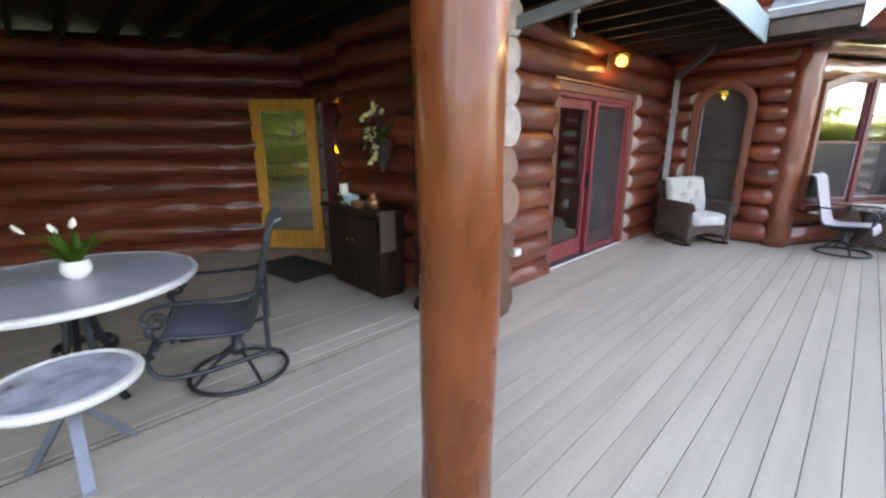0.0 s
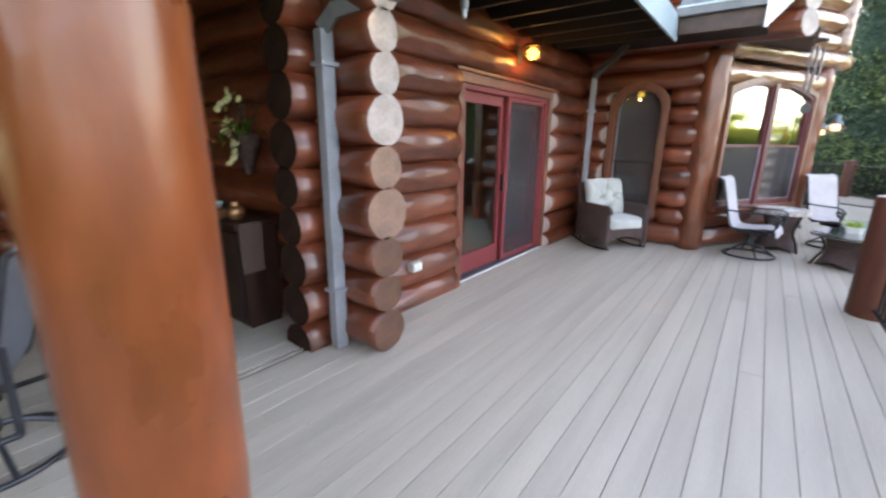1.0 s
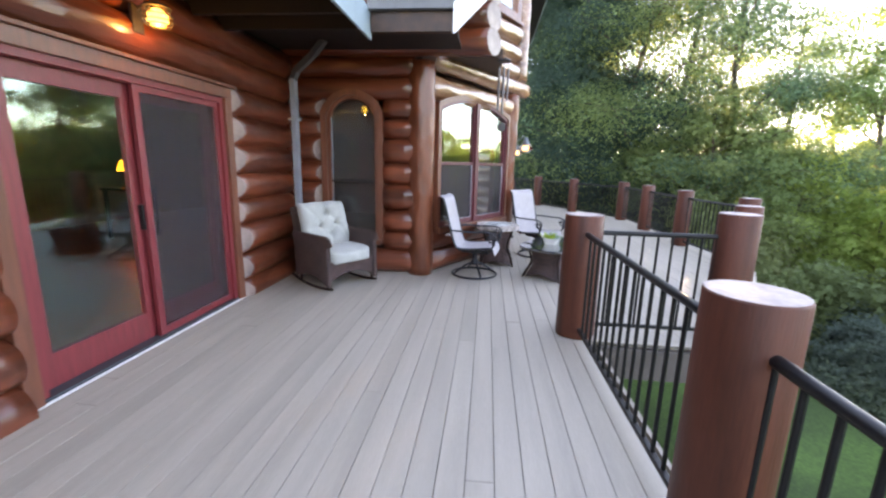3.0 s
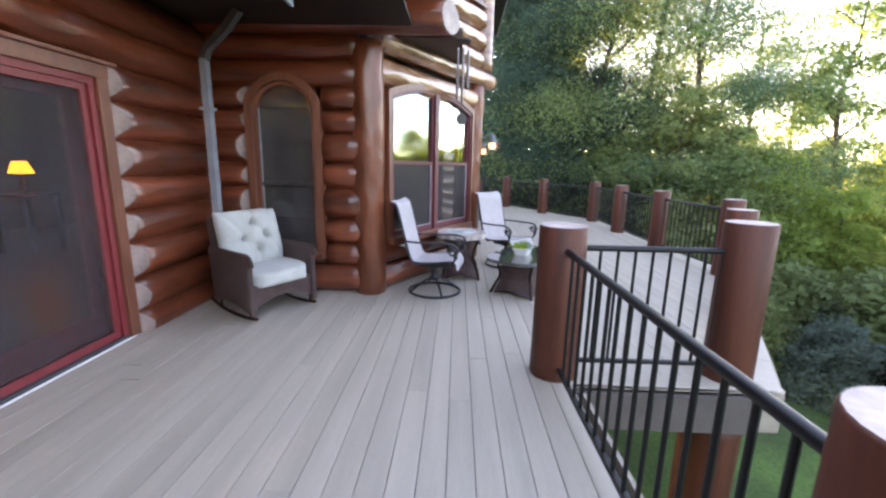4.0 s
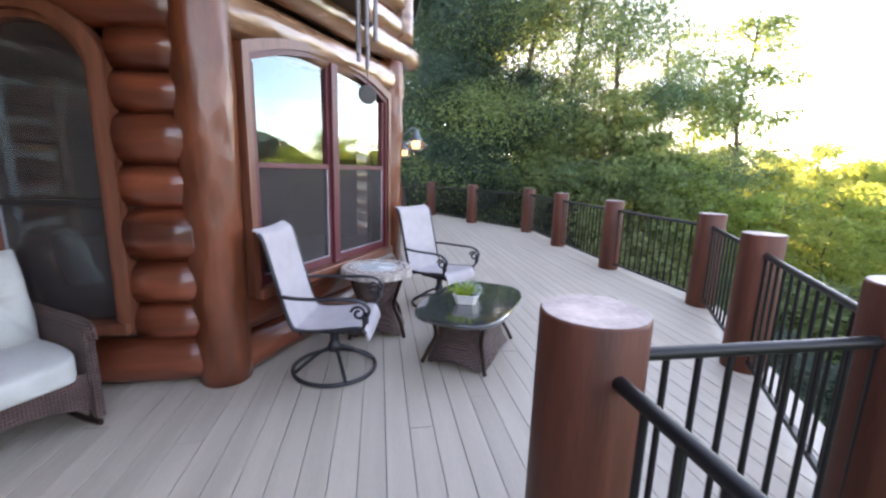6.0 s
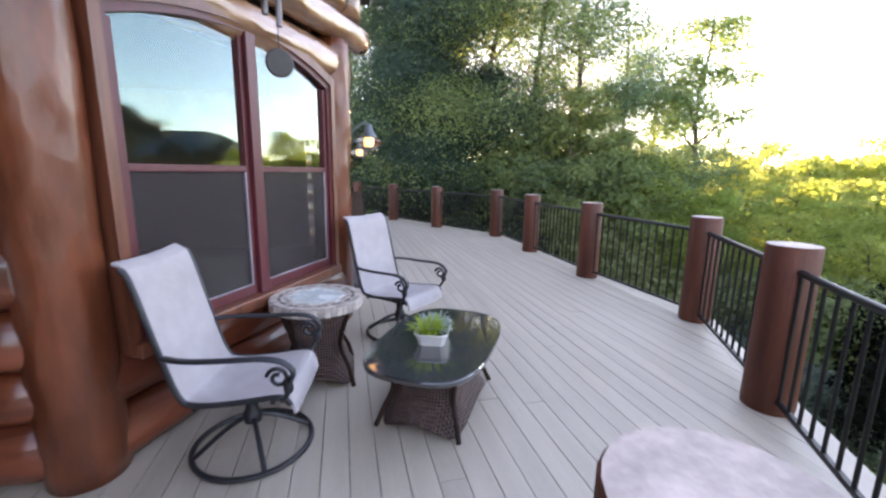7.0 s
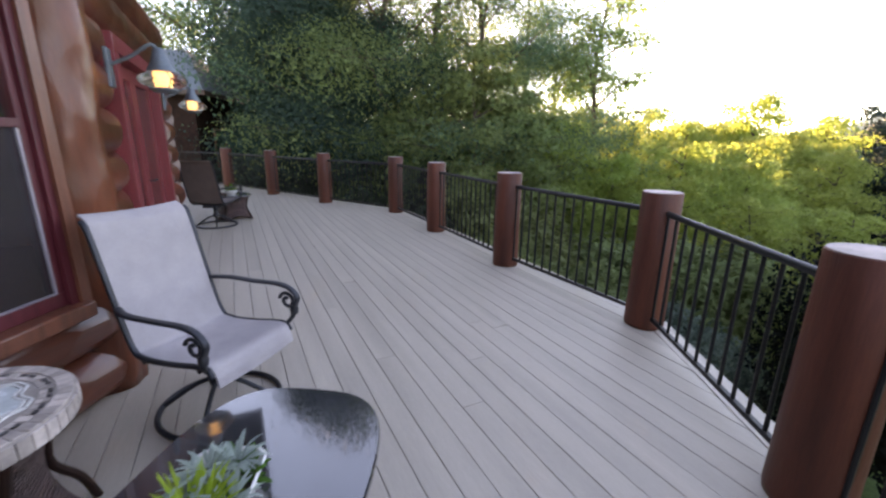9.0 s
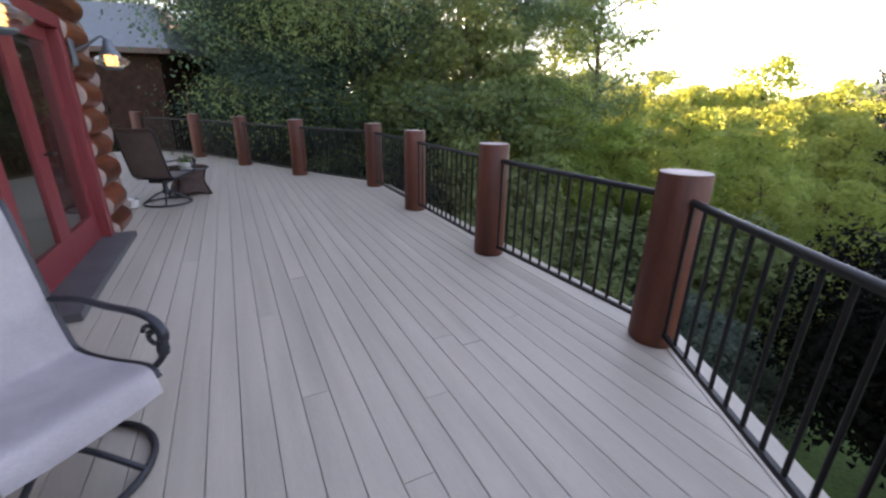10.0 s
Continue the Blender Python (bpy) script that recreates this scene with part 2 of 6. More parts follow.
def T(pts, r, seg=8, flat=None):
    return tube(bmesh.new(), pts, r, seg, True, flat)


def lathe(profile, seg=28, sx=1.0, sy=1.0):
    """A turned solid from (radius, height) pairs."""
    bm = bmesh.new()
    rings = []
    for r, z in profile:
        rings.append([bm.verts.new((math.cos(k * math.tau / seg) * r * sx, math.sin(k * math.tau / seg) * r * sy, z)) for k in range(seg)])
    for u, v in zip(rings, rings[1:]):
        for k in range(seg):
            bm.faces.new((u[k], u[(k + 1) % seg], v[(k + 1) % seg], v[k]))
    bm.faces.new(rings[0][::-1])
    bm.faces.new(rings[-1])
    bmesh.ops.recalc_face_normals(bm, faces=bm.faces)
    return bm


def smooth_path(pts, n=6):
    """A round curve through the given points."""
    pts = [Vector(p) for p in pts]
    ext = [pts[0] * 2 - pts[1]] + pts + [pts[-1] * 2 - pts[-2]]
    out = []
    for i in range(1, len(ext) - 2):
        a, b, c, d = ext[i - 1:i + 3]
        for k in range(n):
            t = k / n
            out.append(0.5 * ((2 * b) + (c - a) * t + (2 * a - 5 * b + 4 * c - d) * t * t + (3 * b - a - 3 * c + d) * t ** 3))
    out.append(pts[-1])
    return out


def log_mesh(name, length, r, seed, material, end=None, seg=20, rough=0.05, vertical=False, cut=(0, 0)):
    """An uneven log along x (or up z), with sawn ends in the second material."""
    rnd = random.Random(seed)
    bm = bmesh.new()
    n = max(1 if length < 0.5 else 4, int(length / 0.10))
    ph = rnd.random() * 50
    rings = []
    for i in range(n + 1):
        s = i / n
        ring = []
        for k in range(seg):
            a = k * math.tau / seg
            w = noise.noise(Vector((s * length * 0.9 + ph, math.cos(a) * 0.7, math.sin(a) * 0.7)))
            w2 = noise.noise(Vector((s * length * 4 + ph, math.cos(a) * 2.2 + 9, math.sin(a) * 2.2)))
            rr = r * (1 + rough * w * 1.6 + rough * 1.1 * w2)
            if i in (0, n):
                rr -= 0.006
            c, q = math.cos(a) * rr, math.sin(a) * rr
            sh = min(0.24, max(-0.03, (-0.02 - c) * 1.5)) if 2 in cut else min(0.10, max(-0.03, (-0.075 - c) * 1.25))
            x0, x1 = (sh if cut[0] else 0.0), length - (sh if cut[1] else 0.0)
            x = x0 + s * (x1 - x0)
            ring.append(bm.verts.new((c, q, x) if vertical else (x, c, q)))
        rings.append(ring)
    for u, v in zip(rings, rings[1:]):
        for k in range(seg):
            bm.faces.new((u[k], u[(k + 1) % seg], v[(k + 1) % seg], v[k]))
    f = []
    for ring, bevelled in ((rings[0][::-1], cut[0]), (rings[-1], cut[1])):
        out = [k for k, v in enumerate(ring) if bevelled and v.co.y < (-0.002 if 2 in cut else -0.057)]
        if len(out) > 2:
            f.append(bm.faces.new([ring[k] for k in out]))
            f.append(bm.faces.new([ring[(out[-1] + k) % seg] for k in range(seg - len(out) + 2)]))
        else:
            f.append(bm.faces.new(ring))
    bmesh.ops.recalc_face_normals(bm, faces=bm.faces)
    if bm.calc_volume(signed=True) < 0:
        bmesh.ops.reverse_faces(bm, faces=bm.faces)
    for x in f:
        x.material_index = 1
    me = mesh_of(name, bm, [material, end or M_LOGEND])
    for p in me.polygons:
        p.use_smooth = p.material_index == 0
    return me


def frame_at(x, y, yaw, z=0):
    """A wall frame: local x runs along the wall, local -y faces out."""
    return pose(x, y, z, 0, 0, yaw)


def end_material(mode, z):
    """The colour of a sawn log end: near black, or paler in steps up the wall."""
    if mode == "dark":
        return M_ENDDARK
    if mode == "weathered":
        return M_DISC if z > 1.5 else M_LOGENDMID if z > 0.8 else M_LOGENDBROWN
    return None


def log_wall(name, label, m, length, courses, openings, seed=1, r_add=0.012, core=(0.0, 0.0), start=0.0, upper=99.0, ends=(None, None), bevel=(1, 1)):
    """Round log courses along local x; openings are (x0, x1, z0, z1)."""
    top = courses[-1]
    bm = bmesh.new()
    cuts = sorted({start + core[0], length - core[1], *[v for o in openings for v in o[:2]]})
    for a, b in zip(cuts, cuts[1:]):
        z = 0.02
        for o in sorted(openings):
            if o[0] <= a + 1e-6 and b <= o[1] + 1e-6:
                if o[2] > z + 0.02:
                    box(bm, a, b, -0.03, 0.09, z, o[2])
                z = o[3]
        if top > z + 0.02:
            box(bm, a, b, -0.03, 0.09, z, top)
    wall = part(name, bm, M_DARKWOOD)
    wall.matrix_basis = m
    tagged(wall, label, "log wall", kind="structure")
    for i, (z0, z1) in enumerate(zip(courses, courses[1:])):
        zc, r = (z0 + z1) / 2, (z1 - z0) / 2 + r_add
        segs = [(start, length)]
        for o in openings:
            if o[2] - 0.05 < zc < o[3] + 0.02:
                nxt = []
                for a, b in segs:
                    if o[1] <= a or o[0] >= b:
                        nxt.append((a, b))
                        continue
                    if o[0] - a > 0.2:
                        nxt.append((a, o[0]))
                    if b - o[1] > 0.2:
                        nxt.append((o[1], b))
                segs = nxt
        for j, (a, b) in enumerate(segs):
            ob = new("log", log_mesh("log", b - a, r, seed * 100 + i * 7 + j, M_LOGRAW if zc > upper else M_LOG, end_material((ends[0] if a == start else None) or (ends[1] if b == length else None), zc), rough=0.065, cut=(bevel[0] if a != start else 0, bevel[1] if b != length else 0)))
            ob.parent = wall
            ob.matrix_basis = pose(a, 0.0, zc)
    return wall


# ---- the setting: ground, distance ----
def ground_z(x, y):
    z = -2.7
    down = max(0.0, (x - 8) * 0.5 - (y + 1) * 0.86 - 6)
    z -= min(5.0, down * 0.16)
    return z + 0.25 * noise.noise(Vector((x * 0.05, y * 0.05, 0)))


def make_ground():
    bm = bmesh.new()
    rings = [0, 3, 6, 9, 12, 16, 20, 26, 34, 45, 60, 90, 140, 220, 400, 800, 1600, 3000]
    seg = 64
    prev = None
    for r in rings:
        if r == 0:
            ring = [bm.verts.new((8, -1, ground_z(8, -1)))] * seg
        else:
            ring = [bm.verts.new((8 + r * math.cos(k * math.tau / seg), -1 + r * math.sin(k * math.tau / seg), ground_z(8 + r * math.cos(k * math.tau / seg), -1 + r * math.sin(k * math.tau / seg)))) for k in range(seg)]
        if prev:
            for k in range(seg):
                vs = [prev[k], ring[k], ring[(k + 1) % seg], prev[(k + 1) % seg]]
                vs = list(dict.fromkeys(vs))
                if len(vs) > 2:
                    bm.faces.new(vs)
        prev = ring
    bmesh.ops.recalc_face_normals(bm, faces=bm.faces)
    ob = part("ground", bm, M_GRASS, smooth=True)
    return tagged(ob, "green lawn sloping down and away from the deck", "ground", kind="structure")


make_ground()


def make_hills(name, label, material, dist, depth, th0, th1, el, seed):
    """One ridge between two bearings, with its crest at about the given angle above the eye."""
    bm = bmesh.new()
    n = 90
    rows = []
    for j in range(8):
        row = []
        for k in range(n + 1):
            u = k / n
            th = radians(th0 + (th1 - th0) * u)
            rise = math.sin(min(1.0, u * 17, (1 - u) * 9) * math.pi / 2)
            crest = dist * math.tan(radians(el)) * rise * (1 + 0.10 * noise.noise(Vector((u * 9, seed, 0))) + 0.05 * noise.noise(Vector((u * 26, seed, 3))))
            z = -14 + (crest + 15) * math.sin(j / 7 * math.pi / 2) + 2.0 * noise.noise(Vector((k * 1.3, j * 1.7, seed)))
            rr = dist - depth + depth * j / 7
            row.append(bm.verts.new((8 + rr * math.sin(th), -1 + rr * math.cos(th), z)))
        rows.append(row)
    for u, v in zip(rows, rows[1:]):
        for k in range(n):
            bm.faces.new((u[k], u[k + 1], v[k + 1], v[k]))
    bmesh.ops.recalc_face_normals(bm, faces=bm.faces)
    return tagged(part(name, bm, material, smooth=True), label, "hills", kind="structure")


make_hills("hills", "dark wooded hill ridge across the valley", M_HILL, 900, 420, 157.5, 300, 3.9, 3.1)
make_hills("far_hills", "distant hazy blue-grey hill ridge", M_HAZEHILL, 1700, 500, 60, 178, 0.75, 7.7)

# ---- house walls ----
C_MAIN = [-0.12, 0.18, 0.48, 0.79, 1.05, 1.32, 1.62, 1.91, 2.19, 2.48, 2.78]
C_CROSS = [0.03, 0.32, 0.58, 0.86, 1.20, 1.47, 1.79, 2.03, 2.27, 2.53, 2.80]
log_wall("wall_south", "varnished orange-brown round log wall with sliding door", frame_at(2.3, 2.60, 0), 5.3, C_MAIN, [(1.85, 4.05, 0.0, 2.17)], seed=1, core=(0.4, 0.0), ends=("dark", None), bevel=(1, 0))
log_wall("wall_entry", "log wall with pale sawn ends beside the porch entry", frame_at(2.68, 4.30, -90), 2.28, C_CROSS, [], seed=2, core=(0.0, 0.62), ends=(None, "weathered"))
log_wall("wall_doorway", "dark log wall round the porch entry door", frame_at(2.95, 5.70, -90), 1.45, C_CROSS, [(0.38, 1.33, 0.0, 2.1)], seed=8)
log_wall("wall_porch", "long dark log wall of the covered porch", frame_at(2.95 - 8.8 * 0.866, 5.67 + 4.4, -30), 8.8, C_MAIN, [], seed=3)
log_wall("wall_bay_side", "short log wall with a narrow arched window", frame_at(7.75, 2.6, -90), 1.72, C_CROSS, [(0.50, 1.32, 0.42, 2.34)], seed=4, bevel=(0, 1))
log_wall("wall_bay", "log wall under and over the wide arched window", frame_at(7.75, 0.80, -30), 2.31, [0.0, 0.30, 0.58, 0.86, 1.14, 1.42, 1.70, 1.98, 2.29, 2.60], [(0.17, 2.14, 0.58, 2.33)], seed=5, upper=2.2)
log_wall("wall_east", "log wall with red glazed double doors", frame_at(9.75, -0.32, 0), 4.1, C_MAIN, [(1.05, 3.15, 0.0, 2.15)], seed=6, bevel=(2, 2))
log_wall("wall_far", "far log wall beyond the red doors", frame_at(13.85, -0.32, 30), 5.0, C_CROSS, [], seed=7)


def vertical_log(name, label, x, y, r, h, seed, material, z0=0.0, rough=0.045):
    ob = new(name, log_mesh(name, h, r, seed, material, vertical=True, seg=28, rough=rough))
    ob.matrix_basis = pose(x, y, z0)
    return tagged(ob, label, "log post")


vertical_log("log_column", "glossy knotty peeled log column at the bay corner", 7.75, 0.80, 0.175, 2.72, 11, M_COLUMN)
vertical_log("log_column", "peeled log column beside the arched window", 9.78, -0.37, 0.175, 2.64, 12, M_COLUMN, rough=0.10)
vertical_log("porch_post", "thick glossy orange-brown log porch post", 0.945, 0.925, 0.140, 2.75, 13, M_PORCHPOST)


# ---- deck ----
OUTLINE = [(-6.0, -1.08), (5.76, -1.08), (5.76, -2.45), (6.23, -2.72), (7.40, -3.36), (8.90, -4.22), (14.85, -4.22), (16.65, -3.18), (18.42, -2.25), (20.35, -1.25), (22.2, 0.2), (22.2, 2.55), (-6.0, 2.55)]
PITCH = 0.1412


def row_span(y):
    xs = []
    for (xa, ya), (xb, yb) in zip(OUTLINE, OUTLINE[1:] + OUTLINE[:1]):
        if (ya - y) * (yb - y) < 0:
            xs.append(xa + (xb - xa) * (y - ya) / (yb - ya))
    return (min(xs), max(xs)) if xs else None


def board_bm(length, w, d=0.025):
    return B(0, length, -w / 2, w / 2, -d, 0, 0.0012)


def make_deck():
    bm = bmesh.new()
    box(bm, -6, 5.7, -1.0, 10, -0.30, -0.03)
    box(bm, 5.7, 9, -2.3, 2.5, -0.30, -0.03)
    box(bm, 8.8, 14.8, -4.1, 2.5, -0.30, -0.03)
    box(bm, 14.8, 16.6, -3.0, 2.5, -0.30, -0.03)
    box(bm, 16.6, 22, -1.0, 2.5, -0.30, -0.03)
    deck = part("deck", bm, M_DECKDARK)
    tagged(deck, "pale grey-beige composite deck of long boards", "deck", kind="structure")
    rnd = random.Random(5)
    shared = {}
    y = 0.533 - 33.5 * PITCH
    while y < 2.53:
        span = row_span(y)
        if span is None:
            y += PITCH
            continue
        lo, hi = span
        if abs(lo - 5.76) > 0.01 and lo > -5.9:
            lo += 0.13
        if hi < 22.1:
            hi -= 0.13
        x = lo
        first = True
        while x < hi - 0.05:
            ln = (round(rnd.uniform(2.0, 7.3), 1) if first else 7.3)
            first = False
            ln = min(ln, hi - x)
            key = round(ln, 2)
            if key not in shared:
                shared[key] = mesh_of("deck_board", board_bm(ln - 0.003, PITCH - 0.004), M_DECK)
            ob = new("deck_board", shared[key])
            ob.parent = deck
            ob.location = (x, y, rnd.uniform(-0.0012, 0.0008))
            x += ln
        y += PITCH
    y = 2.60
    long_board = mesh_of("porch_board", B(0, 8.9, 0, PITCH - 0.0035, -0.025, 0.0, 0.001), M_DECK)
    while y < 10:
        ob = new("porch_board", long_board)
        ob.parent = deck
        ob.location = (-6, y, rnd.uniform(-0.0012, 0.0008))
        y += PITCH
    part("edge_strip", B(-6, 2.33, 2.548, 2.566, -0.02, 0.003), M_FASCIA, deck)
    # fascia along the outer edge
    for i, ((xa, ya), (xb, yb)) in enumerate(zip(OUTLINE[:11], OUTLINE[1:11])):
        ln = math.hypot(xb - xa, yb - ya)
        part("fascia_board", B(-0.01, ln + 0.01, -0.025, 0.0, -0.30, -0.03), M_FASCIA, deck, m=pose(xa, ya, 0, 0, 0, math.degrees(math.atan2(yb - ya, xb - xa))))
        if ya != yb and xa != xb or xa == xb:
            part("edge_board", B(-0.03, ln + 0.03, 0.0, 0.17, -0.022, 0.004 + 0.003 * (i % 2), 0.003), M_DECK, deck, m=pose(xa, ya, 0, 0, 0, math.degrees(math.atan2(yb - ya, xb - xa))))
    return deck


DECK = make_deck()

# ---- posts and railings ----
POSTS = [(-4.3, 7.6), (-4.3, 4.8), (-4.3, 2.0), (-4.3, -0.93), (-0.3, -0.93), (3.665, -0.96), (5.93, -0.925), (5.95, -2.19), (7.505, -3.167), (8.99, -4.04), (10.85, -3.95), (12.83, -3.97), (14.72, -3.98), (16.45, -2.93), (18.30, -1.98), (20.25, -0.98), (22.0, 0.5)]


def railing_post(h=1.055, w=1.05):
    bm = bmesh.new()
    seg = 26
    prof = [(0.131 * w, 0.0), (0.134 * w, 0.03), (0.131 * w, 0.4), (0.129 * w, h - 0.01), (0.124 * w, h)]
    rings = [[bm.verts.new((math.cos(k * math.tau / seg) * r * (1 + 0.012 * math.sin(3 * k * math.tau / seg + z)), math.sin(k * math.tau / seg) * r, z)) for k in range(seg)] for r, z in prof]
    for u, v in zip(rings, rings[1:]):
        for k in range(seg):
            bm.faces.new((u[k], u[(k + 1) % seg], v[(k + 1) % seg], v[k]))
    bm.faces.new(rings[0][::-1])
    top = bm.faces.new(rings[-1])
    top.material_index = 1
    me = mesh_of("railing_post", bm, [M_POST, M_POSTTOP])
    for p in me.polygons:
        p.use_smooth = len(p.vertices) == 4
    return me


POST_ME, POST_TALL, POST_MID, POST_LOW = railing_post(1.085, 1.12), railing_post(1.14, 1.22), railing_post(1.108, 1.17), railing_post(1.092, 1.26)
for i, (x, y) in enumerate(POSTS):
    ob = new("railing_post", POST_MID if i == 5 else POST_LOW if i == 6 else POST_TALL if 2 < i < 8 else POST_ME)
    ob.matrix_basis = pose(x, y, 0.0, 0, 0, i * 77)
    tagged(ob, "brown-stained round log railing post with a pale sawn top", "railing post", "deck railing posts")

BALUSTER = {}


def railing(a, b):
    (xa, ya), (xb, yb) = a, b
    ln = math.hypot(xb - xa, yb - ya)
    yaw = math.degrees(math.atan2(yb - ya, xb - xa))
    r = thing("deck_railing", "black metal railing panel with round balusters", "railing", pose(xa, ya, 0, 0, 0, yaw), "deck railings")
    part("top_rail", T([(0.11, 0, 0.937), (ln - 0.11, 0, 0.937)], 0.022, 12), M_BLACK, r, smooth=True)
    part("bottom_rail", B(0.11, ln - 0.11, -0.016, 0.016, 0.085, 0.115, 0.004), M_BLACK, r)
    n = max(2, round((ln - 0.26) / 0.118))
    if not BALUSTER:
        BALUSTER["me"] = mesh_of("baluster", T([(0, 0, 0.10), (0, 0, 0.93)], 0.011, 8), M_BLACK, True)
    for k in range(n):
        ob = new("baluster", BALUSTER["me"])
        ob.parent = r
        ob.location = (0.15 + (ln - 0.30) * k / (n - 1), 0, 0)
    return r


for a, b in zip(POSTS, POSTS[1:]):
    railing(a, b)


# ---- windows and doors ----
def arch_profile(x0, x1, z0, zs, zm, n=14):
    """Corner points of an opening with a flat segment arch, from the lower left round to the lower right."""
    c, h = (x1 - x0) / 2, zm - zs
    rad = (c * c + h * h) / (2 * h)
    zc = zm - rad
    a = math.asin(min(1.0, c / rad))
    pts = [(x0, z0)]
    for k in range(n + 1):
        t = -a + 2 * a * k / n
        pts.append(((x0 + x1) / 2 + rad * math.sin(t), zc + rad * math.cos(t)))
    pts.append((x1, z0))
    return pts


def ring_bm(outer, inner, y0, y1, closed=False):
    """A frame between two profiles with the same number of points."""
    bm = bmesh.new()
    v = [[bm.verts.new((x, y, z)) for x, z in p] for y in (y0, y1) for p in (outer, inner)]
    n = len(outer)
    for k in range(n if closed else n - 1):
        j = (k + 1) % n
        for a, b in ((0, 1), (1, 3), (3, 2), (2, 0)):
            bm.faces.new((v[a][k], v[a][j], v[b][j], v[b][k]))
    if not closed:
        for k in (0, n - 1):
            bm.faces.new((v[0][k], v[1][k], v[3][k], v[2][k]))
    bmesh.ops.recalc_face_normals(bm, faces=bm.faces)
    return bm


def fill_bm(profile, y0, y1):
    bm = bmesh.new()
    a = [bm.verts.new((x, y0, z)) for x, z in profile]
    b = [bm.verts.new((x, y1, z)) for x, z in profile]
    bm.faces.new(a)
    bm.faces.new(b[::-1])
    n = len(a)
    for k in range(n):
        bm.faces.new((a[k], a[(k + 1) % n], b[(k + 1) % n], b[k]))
    bmesh.ops.recalc_face_normals(bm, faces=bm.faces)
    return bm


def pane(name, bm, parent, label=""):
    ob = part(name, bm, M_GLASS, parent, label)
    ob.visible_shadow = False
    return ob


def wide_window():
    w = thing("window_1", "wide arched window with dark red sashes and lower screens", "window", frame_at(7.75, 0.80, -30), kind="structure")
    x0, x1, z0, zs, zm = 0.16, 2.15, 0.56, 2.27, 2.45
    o = arch_profile(x0, x1, z0, zs, zm)
    i = arch_profile(x0 + 0.055, x1 - 0.055, z0, zs - 0.06, zm - 0.065)
    part("casing", ring_bm(o, i, -0.16, -0.02), M_CASING, w, "orange-brown stained casing")
    o2 = arch_profile(x0 + 0.055, x1 - 0.055, z0 + 0.06, zs - 0.06, zm - 0.065)
    i2 = arch_profile(x0 + 0.09, x1 - 0.09, z0 + 0.06, zs - 0.095, zm - 0.10)
    part("window_frame", ring_bm(o2, i2, -0.14, -0.03), M_SASH, w)
    part("window_sill", B(x0 + 0.02, x1 - 0.02, -0.20, -0.02, z0 - 0.02, z0 + 0.06, 0.01), M_CASING, w)
    mid = (x0 + x1) / 2
    part("mullion", B(mid - 0.045, mid + 0.045, -0.15, -0.03, z0 + 0.06, zm - 0.095, 0.006), M_SASH, w)
    for s, (a, b) in enumerate(((x0 + 0.092, mid - 0.046), (mid + 0.046, x1 - 0.092))):
        part("meeting_rail", B(a, b, -0.12, -0.06, 1.47, 1.51, 0.004), M_SASH, w)
        part("bottom_rail", B(a, b, -0.12, -0.06, z0 + 0.062, z0 + 0.13, 0.004), M_SASH, w)
        for x in (a, b - 0.035):
            part("stile", B(x, x + 0.035, -0.12, -0.06, z0 + 0.13, 2.17 if (x < a + 0.1) == (s == 0) else 2.32, 0.004), M_SASH, w)
        q = arch_profile(x0 + 0.09, x1 - 0.09, 1.51, zs - 0.097, zm - 0.102)
        half = [p for p in q if (p[0] <= mid - 0.046 if s == 0 else p[0] >= mid + 0.046)]
        edge = (mid - 0.046 if s == 0 else mid + 0.046)
        half = half + [(edge, zm - 0.106), (edge, 1.51)] if s == 0 else [(edge, 1.51), (edge, zm - 0.106)] + half
        pane("upper_pane", fill_bm(half, -0.093, -0.087), w)
        pane("lower_pane", B(a + 0.03, b - 0.03, -0.089, -0.083, z0 + 0.12, 1.48), w)
        part("insect_screen", B(a + 0.03, b - 0.03, -0.108, -0.106, z0 + 0.12, 1.48), M_SCREEN, w)
        part("screen_frame", B(b - 0.048, b - 0.0355, -0.118, -0.104, z0 + 0.131, 1.468), M_SCREENEDGE, w, "pale metal screen edge")
        part("screen_frame", B(a + 0.036, b - 0.049, -0.121, -0.109, z0 + 0.131, z0 + 0.139), M_SCREENEDGE, w, "pale metal screen edge")
    return w


corner = fill_bm([(5.765, -2.30), (5.765, -2.455), (6.23, -2.715), (6.75, -2.30)], -0.024, -0.004)
part("corner_board", corner, M_DECK, DECK, m=Matrix(((1, 0, 0, 0), (0, 0, 1, 0), (0, 1, 0, 0), (0, 0, 0, 1))))
wide_window()


